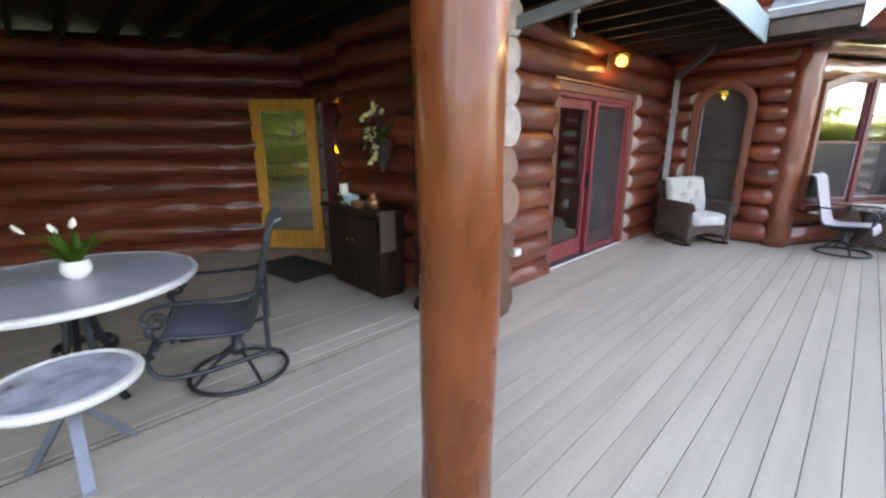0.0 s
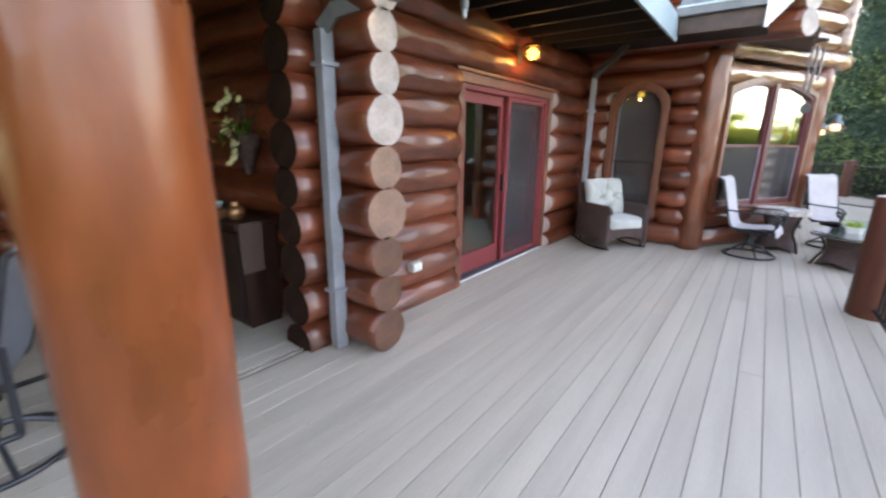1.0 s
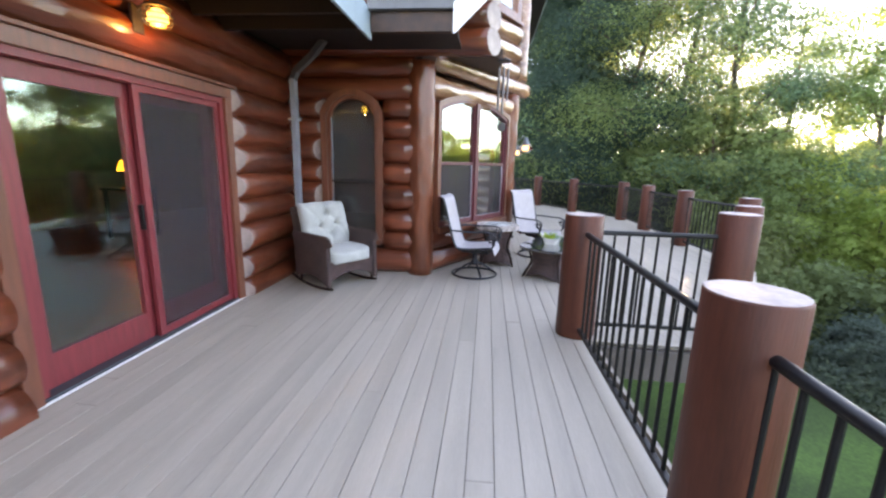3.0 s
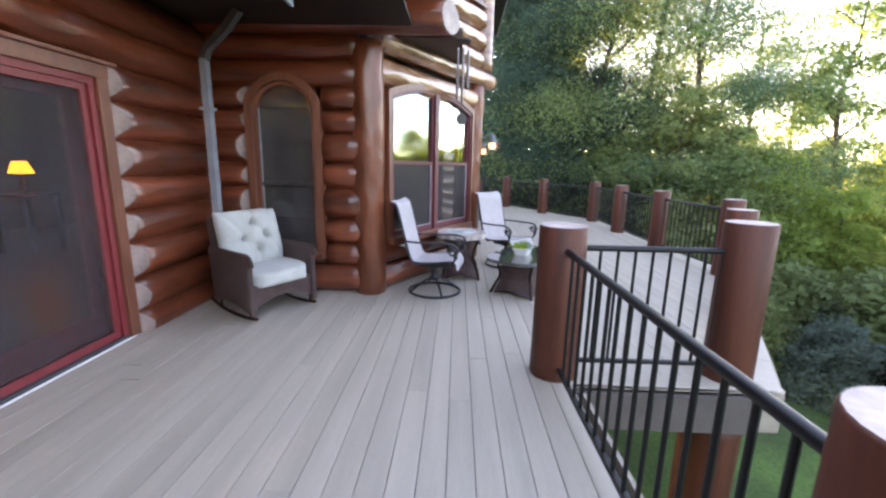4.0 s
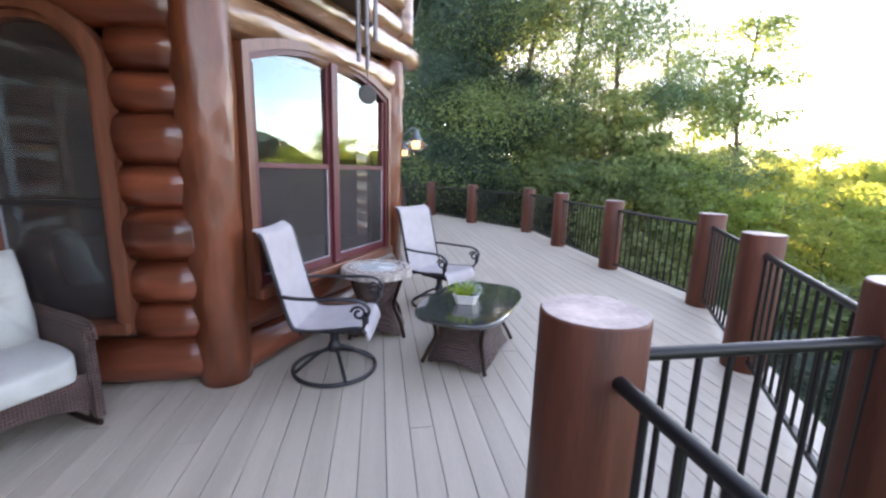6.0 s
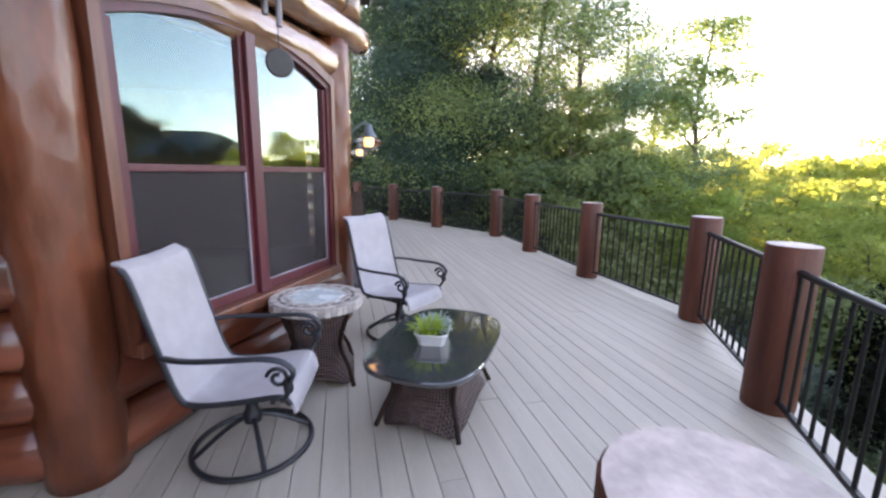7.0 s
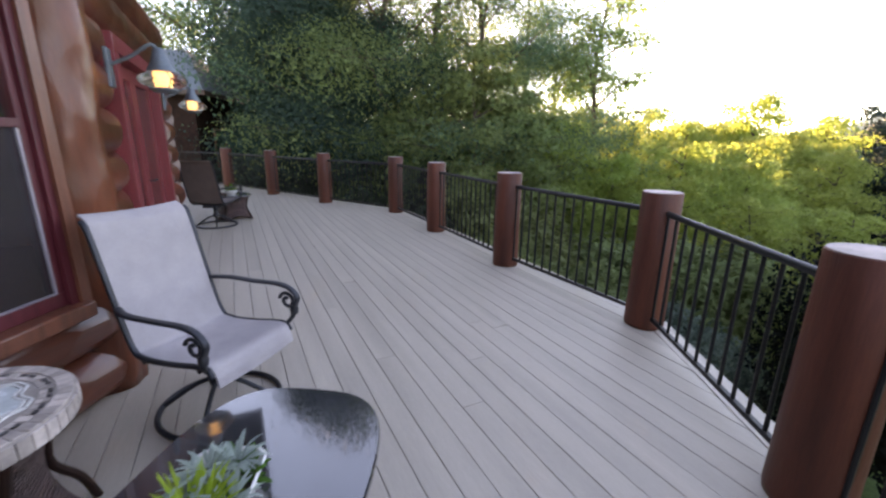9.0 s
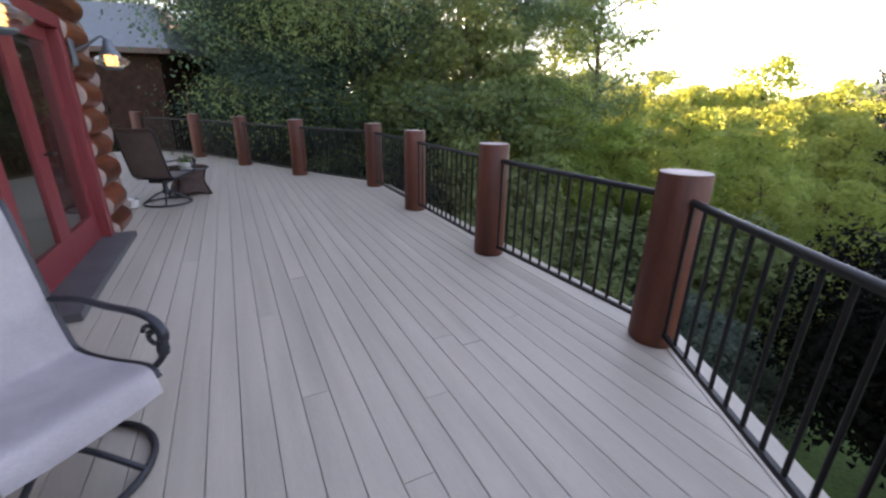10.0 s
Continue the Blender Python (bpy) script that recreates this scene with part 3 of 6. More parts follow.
def narrow_window():
    w = thing("window_2", "narrow round-topped window in a brown casing", "window", frame_at(7.75, 2.6, -90), kind="structure")
    x0, x1, z0, zs, zm = 0.50, 1.32, 0.40, 2.10, 2.38
    part("casing", ring_bm(arch_profile(x0, x1, z0, zs, zm), arch_profile(x0 + 0.075, x1 - 0.075, z0, zs - 0.055, zm - 0.075), -0.15, -0.02), M_CASING, w, "orange-brown arched casing")
    part("window_frame", ring_bm(arch_profile(x0 + 0.075, x1 - 0.075, z0 + 0.07, zs - 0.055, zm - 0.075), arch_profile(x0 + 0.115, x1 - 0.115, z0 + 0.07, zs - 0.085, zm - 0.115), -0.11, -0.03), M_CASING, w)
    part("window_sill", B(x0 + 0.02, x1 - 0.02, -0.18, -0.02, z0, z0 + 0.07, 0.01), M_CASING, w)
    pane("pane", fill_bm(arch_profile(x0 + 0.11, x1 - 0.11, z0 + 0.07, zs - 0.08, zm - 0.11), -0.060, -0.054), w)
    # Added sheet behind the glass, only to darken the view inside.
    part("insect_screen", fill_bm(arch_profile(x0 + 0.116, x1 - 0.116, z0 + 0.072, zs - 0.086, zm - 0.116), -0.046, -0.044), M_SCREEN, w, "added dark mesh that dims the room behind the pane")
    part("meeting_rail", B(x0 + 0.115, x1 - 0.115, -0.085, -0.05, 1.21, 1.25, 0.004), M_CHIME, w)
    for zb, zt2 in ((z0 + 0.08, 1.21), (1.25, zs - 0.06)):
        part("screen_edge", B(x0 + 0.118, x0 + 0.128, -0.075, -0.063, zb, zt2), M_DSPOUT, w)
    return w


narrow_window()


def sliding_door():
    d = thing("door_1", "red-framed sliding glass door with a closed insect screen", "door", frame_at(2.3, 2.60, 0), kind="structure")
    x0, x1, zt = 1.85, 4.05, 2.16
    for a, b in ((x0, x0 + 0.10), (x1 - 0.10, x1)):
        part("casing", B(a, b, -0.10, 0.10, 0.0, zt - 0.10, 0.005), M_CASING, d)
    part("head_casing", B(x0 - 0.01, x1 + 0.01, -0.10, 0.10, zt - 0.10, zt, 0.005), M_CASING, d)
    part("drip_cap", B(x0 - 0.07, x1 + 0.07, -0.13, 0.02, zt, zt + 0.03, 0.005), M_CASING, d)
    part("frame_head", B(x0 + 0.10, x1 - 0.10, -0.07, 0.09, zt - 0.15, zt - 0.101), M_REDWOOD, d)
    for a in (x0 + 0.101, x1 - 0.151):
        part("frame_jamb", B(a, a + 0.05, -0.07, 0.09, 0.03, zt - 0.151), M_REDWOOD, d)
    part("threshold", B(x0 + 0.10, x1 - 0.10, -0.085, 0.09, 0.0, 0.03, 0.004), M_SILL, d, "dark metal threshold")
    part("threshold_lip", B(x0 + 0.05, x1 - 0.05, -0.102, -0.086, 0.0, 0.011, 0.003), M_WHITE, d)
    mid = (x0 + x1) / 2
    # glazed leaf
    leaf = part("door_leaf", ring_bm([(x0 + 0.15, 0.03), (x0 + 0.15, 2.01), (mid + 0.02, 2.01), (mid + 0.02, 0.03)], [(x0 + 0.27, 0.25), (x0 + 0.27, 1.90), (mid - 0.09, 1.90), (mid - 0.09, 0.25)], 0.01, 0.055, True), M_REDWOOD, d)
    pane("pane", B(x0 + 0.265, mid - 0.085, 0.028, 0.034, 0.245, 1.905), leaf)
    part("handle", B(mid - 0.05, mid - 0.03, -0.03, 0.012, 0.92, 1.12, 0.006), M_BLACK, leaf)
    # second leaf behind the screen
    leaf = part("door_leaf", ring_bm([(mid - 0.02, 0.03), (mid - 0.02, 2.01), (x1 - 0.15, 2.01), (x1 - 0.15, 0.03)], [(mid + 0.09, 0.25), (mid + 0.09, 1.90), (x1 - 0.25, 1.90), (x1 - 0.25, 0.25)], 0.057, 0.095, True), M_REDWOOD, d)
    pane("pane", B(mid + 0.085, x1 - 0.245, 0.07, 0.076, 0.245, 1.905), leaf)
    scr = part("screen_frame", ring_bm([(mid - 0.03, 0.03), (mid - 0.03, 2.01), (x1 - 0.15, 2.01), (x1 - 0.15, 0.03)], [(mid + 0.03, 0.09), (mid + 0.03, 1.96), (x1 - 0.20, 1.96), (x1 - 0.20, 0.09)], -0.045, -0.012, True), M_REDWOOD, d)
    part("insect_screen", B(mid + 0.025, x1 - 0.195, -0.03, -0.028, 0.085, 1.965), M_SCREEN, scr)
    return d


sliding_door()


def french_doors():
    d = thing("door_2", "red-painted glazed double doors, closed", "door", frame_at(9.75, -0.32, 0), kind="structure")
    x0, x1, zt = 1.05, 3.15, 2.14
    for a, b in ((x0, x0 + 0.14), (x1 - 0.14, x1)):
        part("casing", B(a, b, -0.15, 0.21, 0.0, zt - 0.12, 0.006), M_REDWOOD, d)
    part("head_casing", B(x0, x1, -0.15, 0.21, zt - 0.12, zt, 0.006), M_REDWOOD, d)
    part("threshold", B(x0, x1, -0.34, 0.05, 0.0, 0.06, 0.005), M_ELBOW, d)
    mid = (x0 + x1) / 2
    for a, b in ((x0 + 0.14, mid - 0.003), (mid + 0.003, x1 - 0.14)):
        leaf = part("door_leaf", ring_bm([(a, 0.06), (a, zt - 0.12), (b, zt - 0.12), (b, 0.06)], [(a + 0.12, 0.32), (a + 0.12, zt - 0.24), (b - 0.12, zt - 0.24), (b - 0.12, 0.32)], -0.06, -0.015, True), M_REDWOOD, d)
        pane("pane", B(a + 0.115, b - 0.115, -0.04, -0.034, 0.315, zt - 0.235), leaf)
    part("handle", T([(mid + 0.05, -0.06, 1.0), (mid + 0.05, -0.11, 1.0), (mid + 0.16, -0.11, 1.0)], 0.01), M_BLACK, d)
    return d


french_doors()


def entry_door():
    d = thing("door_3", "honey-coloured glazed entry door standing wide open", "door", frame_at(2.95, 5.70, -90), kind="structure")
    x0, x1, zt = 0.38, 1.33, 2.1
    for a, b in ((x0, x0 + 0.06), (x1 - 0.06, x1)):
        part("frame_jamb", B(a, b, -0.05, 0.10, 0.0, zt - 0.06), M_SASH, d)
    part("frame_head", B(x0, x1, -0.05, 0.10, zt - 0.06, zt), M_SASH, d)
    part("threshold", B(x0, x1, -0.18, 0.12, 0.0, 0.03), M_FASCIA, d)
    leaf = new("door_leaf", mesh_of("door_leaf", ring_bm([(0, 0.04), (0, 2.06), (0.90, 2.06), (0.90, 0.04)], [(0.14, 0.30), (0.14, 1.92), (0.76, 1.92), (0.76, 0.30)], -0.022, 0.022, True), M_YELLOW))
    leaf.parent = d
    leaf.matrix_basis = pose(0.44, -0.16, 0, 0, 0, -140)
    pane("pane", B(0.135, 0.765, -0.003, 0.003, 0.295, 1.925), leaf).data.materials[0] = M_COATED
    part("handle", T([(0.83, -0.022, 1.0), (0.83, -0.07, 1.0), (0.72, -0.07, 1.0)], 0.01), M_BLACK, leaf)
    return d


entry_door()


# ---- roofs and ceilings ----
def make_ceiling():
    bm = bmesh.new()
    # Unseen west end is lengthened to keep sky light off the porch wall.
    box(bm, -6.6, 6.57, 1.15, 2.75, 2.86, 2.92)
    box(bm, -6.6, 2.75, 2.75, 11.0, 2.86, 2.92)
    x = -6.5
    while x < 6.5:
        box(bm, x, x + 0.045, 1.16, 2.6 if x > 2.6 else 9.0, 2.66, 2.86)
        x += 0.41
    box(bm, 6.58, 7.7, 0.3, 2.6, 2.80, 2.84)
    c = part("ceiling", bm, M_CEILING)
    return tagged(c, "timber porch ceiling with exposed joists, shade put in its colour", "ceiling", kind="structure")


make_ceiling()
f = part("trim", B(-6, 6.58, 1.125, 1.15, 2.66, 2.93), M_BLUEFAS)
tagged(f, "blue-grey fascia board along the porch roof edge", "fascia board", kind="structure")


def bay_roof():
    """The shingles rise away from the gutter; the verge runs parallel to the bay."""
    r = thing("bay_roof", "steep grey shingled roof over the bay with a white rake board", "roof", kind="structure")
    slope = pose(6.53, 0, 2.97, 0, -43, 0)
    k = math.cos(radians(43)) * math.tan(radians(30))

    def verge(u):
        return 0.26 - u * k
    deck = fill_bm([(0, verge(0)), (1.9, verge(1.9)), (1.9, 1.14), (0, 1.14)], 0.0, 0.03)
    bmesh.ops.transform(deck, matrix=slope @ Matrix(((1, 0, 0, 0), (0, 0, 1, 0), (0, 1, 0, 0), (0, 0, 0, 1))), verts=deck.verts)
    bmesh.ops.recalc_face_normals(deck, faces=deck.faces)
    part("roof_deck", deck, M_DARKWOOD, r)
    part("gutter", B(6.46, 6.54, 0.28, 1.14, 2.90, 3.00, 0.01), M_ELBOW, r)
    part("gutter_lip", B(6.445, 6.47, 0.28, 1.14, 2.985, 3.005), M_BLUEFAS, r)
    part("header_beam", B(6.52, 6.60, 0.27, 1.12, 2.72, 2.96, 0.005), M_DARKWOOD, r)
    rake = bmesh.new()
    lo, hi = (6.43, 0.31), (7.85, 0.31 - 1.42 * math.tan(radians(30)))
    vs = []
    for (x, y) in (lo, hi):
        z = 2.97 + (x - 6.53) * math.tan(radians(43))
        for dx, dz in ((0, -0.20), (0, 0.06), (0.015, 0.06), (0.015, -0.20)):
            vs.append(rake.verts.new((x - dx, y - dx * 1.7, z + dz)))
    for f in ((0, 1, 2, 3), (7, 6, 5, 4), (0, 4, 5, 1), (1, 5, 6, 2), (2, 6, 7, 3), (3, 7, 4, 0)):
        rake.faces.new([vs[i] for i in f])
    bmesh.ops.recalc_face_normals(rake, faces=rake.faces)
    part("rake_board", rake, M_WHITE, r)
    me = mesh_of("shingle", B(0, 0.22, 0, 0.286, 0, 0.012, 0.003), M_SHINGLE)
    for row in range(12):
        y = 1.14 - 0.29 - 0.145 * (row % 2)
        while y > verge(row * 0.155) + 0.02:
            ob = new("shingle", me)
            ob.parent = r
            ob.matrix_basis = slope @ pose(row * 0.155 - 0.03, y, 0.033, 0, 2.5, 0)
            y -= 0.29
    return r


bay_roof()


def upper_eave():
    r = thing("upper_eave", "timber eave high above the red doors, soffit shade put in its colour", "eave", kind="structure")
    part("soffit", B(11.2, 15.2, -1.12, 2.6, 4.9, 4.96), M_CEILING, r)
    part("fascia_board", B(11.2, 15.2, -1.15, -1.121, 4.88, 5.12), M_BLUEFAS, r)
    return r


upper_eave()


def room():
    f = part("room_floor", fill_bm([(2.8, 2.62), (7.78, 2.62), (7.78, 0.85), (9.8, -0.28), (14.0, -0.28), (14.0, 8.5), (2.8, 8.5)], 0.001, 0.012), M_ROOMFLOOR)
    f.matrix_basis = Matrix(((1, 0, 0, 0), (0, 0, 1, 0), (0, 1, 0, 0), (0, 0, 0, 1)))
    tagged(f, "dim wooden floor inside the house", "floor", kind="structure")
    bm = bmesh.new()
    box(bm, 2.8, 14.1, 8.5, 8.6, 0, 2.8)
    box(bm, 14.0, 14.1, 0.2, 8.5, 0, 2.8)
    w = part("room_wall", bm, M_ROOM)
    tagged(w, "dim back wall inside the house", "wall", kind="structure")
    bm = bmesh.new()
    box(bm, 2.75, 14.2, 2.75, 8.6, 2.8, 2.9)
    box(bm, 7.85, 14.2, -0.2, 2.75, 2.8, 2.9)
    w = part("room_ceiling", bm, M_DARKWOOD)
    tagged(w, "dim ceiling inside the house", "ceiling", kind="structure")


room()


# ---- trees ----
def leaf_sheet(name, pos, face, size, g, material):
    """Many small pointed leaves, each one triangle, lying roughly square to the given directions."""
    n = len(pos)
    d1 = np.cross(face, g.normal(0, 1, (n, 3)))
    d1[:, 2] -= 0.3 * np.abs(d1[:, 2])
    d1 /= np.linalg.norm(d1, axis=1)[:, None]
    d2 = np.cross(face, d1)
    d2 /= np.linalg.norm(d2, axis=1)[:, None]
    sz = size * g.uniform(0.6, 1.3, n)[:, None]
    v = np.stack([pos, pos + d1 * sz + d2 * sz * 0.32, pos + d1 * sz * 0.85 - d2 * sz * 0.36], 1)
    me = bpy.data.meshes.new(name)
    me.from_pydata(v.reshape(-1, 3).tolist(), [], np.arange(n * 3).reshape(n, 3).tolist())
    me.materials.append(material)
    return me


def tree_meshes(seed, h, spread, base_h, leaves, leaf, mat_leaf, trunk_r=0.16, clump=0.62, limbs=26, droop=0.0):
    """A tapered trunk with limbs, and a crown of flattened leaf clumps round their twigs."""
    rnd = random.Random(seed)
    bm = bmesh.new()
    lean = (rnd.uniform(-0.5, 0.5), rnd.uniform(-0.5, 0.5))
    spine = [Vector((lean[0] * (k / 8) ** 2 + 0.12 * math.sin(k * 1.7 + seed), lean[1] * (k / 8) ** 2 + 0.1 * math.cos(k * 1.3), h * 0.96 * k / 8)) for k in range(9)]
    tube(bm, spine, [trunk_r * (1.25 if k == 0 else 1 - 0.1 * k) + 0.012 for k in range(9)], 8)
    tips = []
    for i in range(limbs):
        f = base_h / h + (0.97 - base_h / h) * (i + rnd.random()) / limbs
        k = min(7, int(f * 8))
        p = spine[k].lerp(spine[k + 1], f * 8 - k)
        a = i * 2.4 + rnd.random()
        rel = (f - base_h / h) / (1 - base_h / h)
        reach = spread * (0.55 + 0.75 * math.sin(math.pi * min(1, 0.18 + rel * 0.8))) * rnd.uniform(0.6, 1.05) * (1 - 0.45 * rel)
        rise = (rnd.uniform(0.15, 0.7) - droop * (1 - rel)) * reach
        end = p + Vector((math.cos(a) * reach, math.sin(a) * reach, rise))
        mid = p.lerp(end, 0.5) + Vector((0, 0, 0.14 * reach))
        rr = 0.05 * (1 - 0.6 * rel) + 0.012
        tube(bm, [p, mid, end], [rr, rr * 0.6, 0.008], 4)
        for s in (0.40, 0.60, 0.80, 1.0):
            c = p.lerp(mid, s * 2) if s < 0.5 else mid.lerp(end, s * 2 - 1)
            for _ in range(2):
                side = Vector((rnd.gauss(0, 1), rnd.gauss(0, 1), rnd.gauss(0.1, 0.4))) * 0.18 * reach
                tips.append((c + side, clump * (0.55 + 0.75 * rnd.random())))
                tube(bm, [c, c + side * 0.9], [0.012, 0.005], 3)
    tips.append((spine[-1], clump))
    wood = mesh_of("trunk", bm, M_BARK, True)
    g = np.random.default_rng(seed)
    wt = np.array([t[1] ** 2 * (1.2 - 0.5 * min(1.0, max(0.0, (t[0].z - h * 0.4) / (h * 0.6)))) for t in tips])
    idx = g.choice(len(tips), leaves, p=wt / wt.sum())
    cen = np.array([t[0][:] for t in tips])[idx]
    rad = np.array([t[1] for t in tips])[idx][:, None]
    out = g.normal(0, 1, (leaves, 3))
    out[:, 2] += 0.35
    out /= np.linalg.norm(out, axis=1)[:, None]
    depth = np.cbrt(g.random((leaves, 1))) * 0.95 + 0.18 * np.abs(g.normal(0, 1, (leaves, 1))) ** 2
    pos = cen + out * depth * rad * np.array([1.0, 1.0, 0.68])
    pos[:, 2] -= (0.22 * depth ** 2 * rad)[:, 0]
    face = out + g.normal(0, 0.36, (leaves, 3)) + np.array([0, 0, 0.45])
    return wood, leaf_sheet("crown", pos, face, leaf, g, mat_leaf)


def plant_tree(meshes, x, y, z, s, yaw, label, group="trees beyond the deck"):
    t = thing("tree", label, "tree", pose(x, y, z, 0, 0, yaw) @ Matrix.Diagonal((s, s, s, 1)), group)
    for name, me in zip(("trunk", "crown"), meshes):
        ob = new(name, me)
        ob.parent = t
    return t


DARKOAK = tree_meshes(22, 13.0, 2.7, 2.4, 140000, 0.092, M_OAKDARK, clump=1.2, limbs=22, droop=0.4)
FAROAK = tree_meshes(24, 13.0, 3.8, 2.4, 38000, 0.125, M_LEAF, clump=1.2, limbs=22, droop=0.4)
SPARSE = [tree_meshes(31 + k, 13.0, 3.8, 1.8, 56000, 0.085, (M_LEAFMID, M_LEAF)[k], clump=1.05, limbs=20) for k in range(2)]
ROUND = tree_meshes(36, 13.0, 4.0, 1.6, 15000, 0.26, M_LEAFSHADE, clump=1.0, limbs=20)
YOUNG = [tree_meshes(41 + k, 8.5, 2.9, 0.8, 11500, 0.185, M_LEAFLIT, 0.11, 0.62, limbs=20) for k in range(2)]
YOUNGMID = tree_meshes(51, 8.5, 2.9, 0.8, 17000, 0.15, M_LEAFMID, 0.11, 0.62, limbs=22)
THIN = tree_meshes(61, 12.0, 2.3, 4.0, 14000, 0.14, M_LEAFMID, 0.12, 0.62, limbs=24)


def polar(theta, d):
    return 8 + d * math.sin(radians(theta)), -1 + d * math.cos(radians(theta))


rt = random.Random(9)
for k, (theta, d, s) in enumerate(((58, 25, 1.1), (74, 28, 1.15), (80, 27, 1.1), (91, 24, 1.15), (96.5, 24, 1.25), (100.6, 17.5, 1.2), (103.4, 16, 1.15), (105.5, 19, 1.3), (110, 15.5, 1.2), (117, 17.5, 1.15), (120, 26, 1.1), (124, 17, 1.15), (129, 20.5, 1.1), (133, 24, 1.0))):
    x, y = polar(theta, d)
    plant_tree(SPARSE[k % 2] if 104.5 < theta < 135 else DARKOAK if theta > 100 else FAROAK, x, y, ground_z(x, y) - 0.1, s * rt.uniform(0.95, 1.08), rt.uniform(0, 360), "tall leafy dark green oak rising beside the deck" if theta < 104.5 or theta > 135 else "tall leafy mid-green oak beyond the railing, sunlight put in some leaf colours")
for x, y, s in ((-8.5, 2.5, 0.95), (-9.0, 6.5, 1.0), (-8.0, -2.4, 0.9), (-9.0, 10.5, 1.05), (-11, 14, 1.2), (-12.5, 4.2, 1.0), (-16, 0, 0.9), (-12, 8.6, 1.1), (-17, 6, 1.2), (-10.5, 0.5, 0.8)):
    plant_tree(YOUNG[int(s * 10) % 2], x, y, -2.8, s, x * 50, "sunlit yellow-green tree west of the porch", "low trees on the slope")
for theta, d, top in ((186, 26, 2.6), (196, 24, 1.8), (207, 25, 2.2), (172.3, 33, 5.7), (218, 24, 1.6), (178, 40, 3.6), (228, 24, 1.4), (238, 26, 1.2), (246, 28, 1.6), (154, 34, 4.2), (151, 37, 2.9), (144, 38, 3.9), (147.5, 42, 3.0), (160.5, 36, 3.0), (139, 36, 3.2), (157, 30, 1.9), (164.5, 40, 3.4), (201, 30, 2.2), (212, 29, 2.0), (168.5, 38, 2.8)):
    x, y = polar(theta, d)
    z = ground_z(x, y) - 0.2
    if theta < 163:
        plant_tree(YOUNG[int(d) % 2], x, y, z, (top - z) / 8.4, rt.uniform(0, 360), "taller yellow-green tree rising over the woods", "low trees on the slope")
    else:
        plant_tree(ROUND, x, y, z, (top - z) / 12.6, rt.uniform(0, 360), "rounded green tree across the lawn")
x, y = polar(138, 20)
plant_tree(THIN, x, y, ground_z(x, y), 1.15, 40, "slender tree with a thin open crown")
for k in range(40):
    theta = 116 + (k * 37 % 46) / 46 * 48
    d = 14 + (k * 17 % 46) / 46 * 40
    x, y = polar(theta, d)
    z = ground_z(x, y) - 0.2
    top = 1.0 + (0.05 * d if theta < 150 else 0.03 * d) * rt.uniform(-0.3, 1.5) - max(0, 20 - d) * 0.25
    plant_tree(YOUNG[k % 2], x, y, z, (top - z) / 8.4, rt.uniform(0, 360), "low yellow-green leafy tree on the slope below the deck", "low trees on the slope")

for theta, d, top in ((113, 15, 2.6), (118, 15.5, 4.2), (123, 14, 4.2), (128, 15, 3.6), (134, 16, 2.2), (142, 16, 0.9), (150, 15, 0.3), (158, 14, -0.1), (166, 14, -0.2)):
    x, y = polar(theta, d)
    z = ground_z(x, y) - 0.2
    plant_tree(YOUNGMID if theta < 131 else YOUNG[int(theta) % 2], x, y, z, (top - z) / 8.4, rt.uniform(0, 360), "leafy green tree close below the deck railing", "low trees on the slope")


def far_woods(label, th0, th1, blobs, n, material, seed):
    """Woods that fill the slope out to the hills, as one leafy mass."""
    g = np.random.default_rng(seed)
    th = np.radians(g.uniform(th0, th1, blobs))
    d = 48 + 260 * g.random(blobs) ** 1.6
    cx, cy = 8 + d * np.sin(th), -1 + d * np.cos(th)
    rad = g.uniform(3.0, 6.0, blobs)
    top = 0.6 + d * np.tan(np.radians(g.uniform(-1.0, 1.5, blobs)))
    k = g.integers(0, blobs, n)
    v = g.normal(0, 1, (n, 3))
    v /= np.linalg.norm(v, axis=1)[:, None]
    v[:, 2] = np.abs(v[:, 2])
    pos = np.stack([cx[k], cy[k], top[k] - rad[k] * 1.5], 1) + v * (rad[k] * g.uniform(0.75, 1.05, n))[:, None] * np.array([1, 1, 1.5])
    low = g.random(n) < 0.25
    pos[low, 2] -= g.uniform(0, 7, low.sum())
    me = leaf_sheet("far_woods", pos, v + g.normal(0, 0.4, (n, 3)), (1.15 * (0.6 + d[k] / 140))[:, None], g, material)
    ob = new("far_woods", me)
    tagged(ob, label, "woods", kind="stuff")


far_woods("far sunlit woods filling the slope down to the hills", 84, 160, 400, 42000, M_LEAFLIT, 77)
# The valley's shade is carried by the darker leaf colour.
far_woods("far dark woods filling the shaded valley", 160, 275, 500, 42000, M_LEAFSHADE, 78)


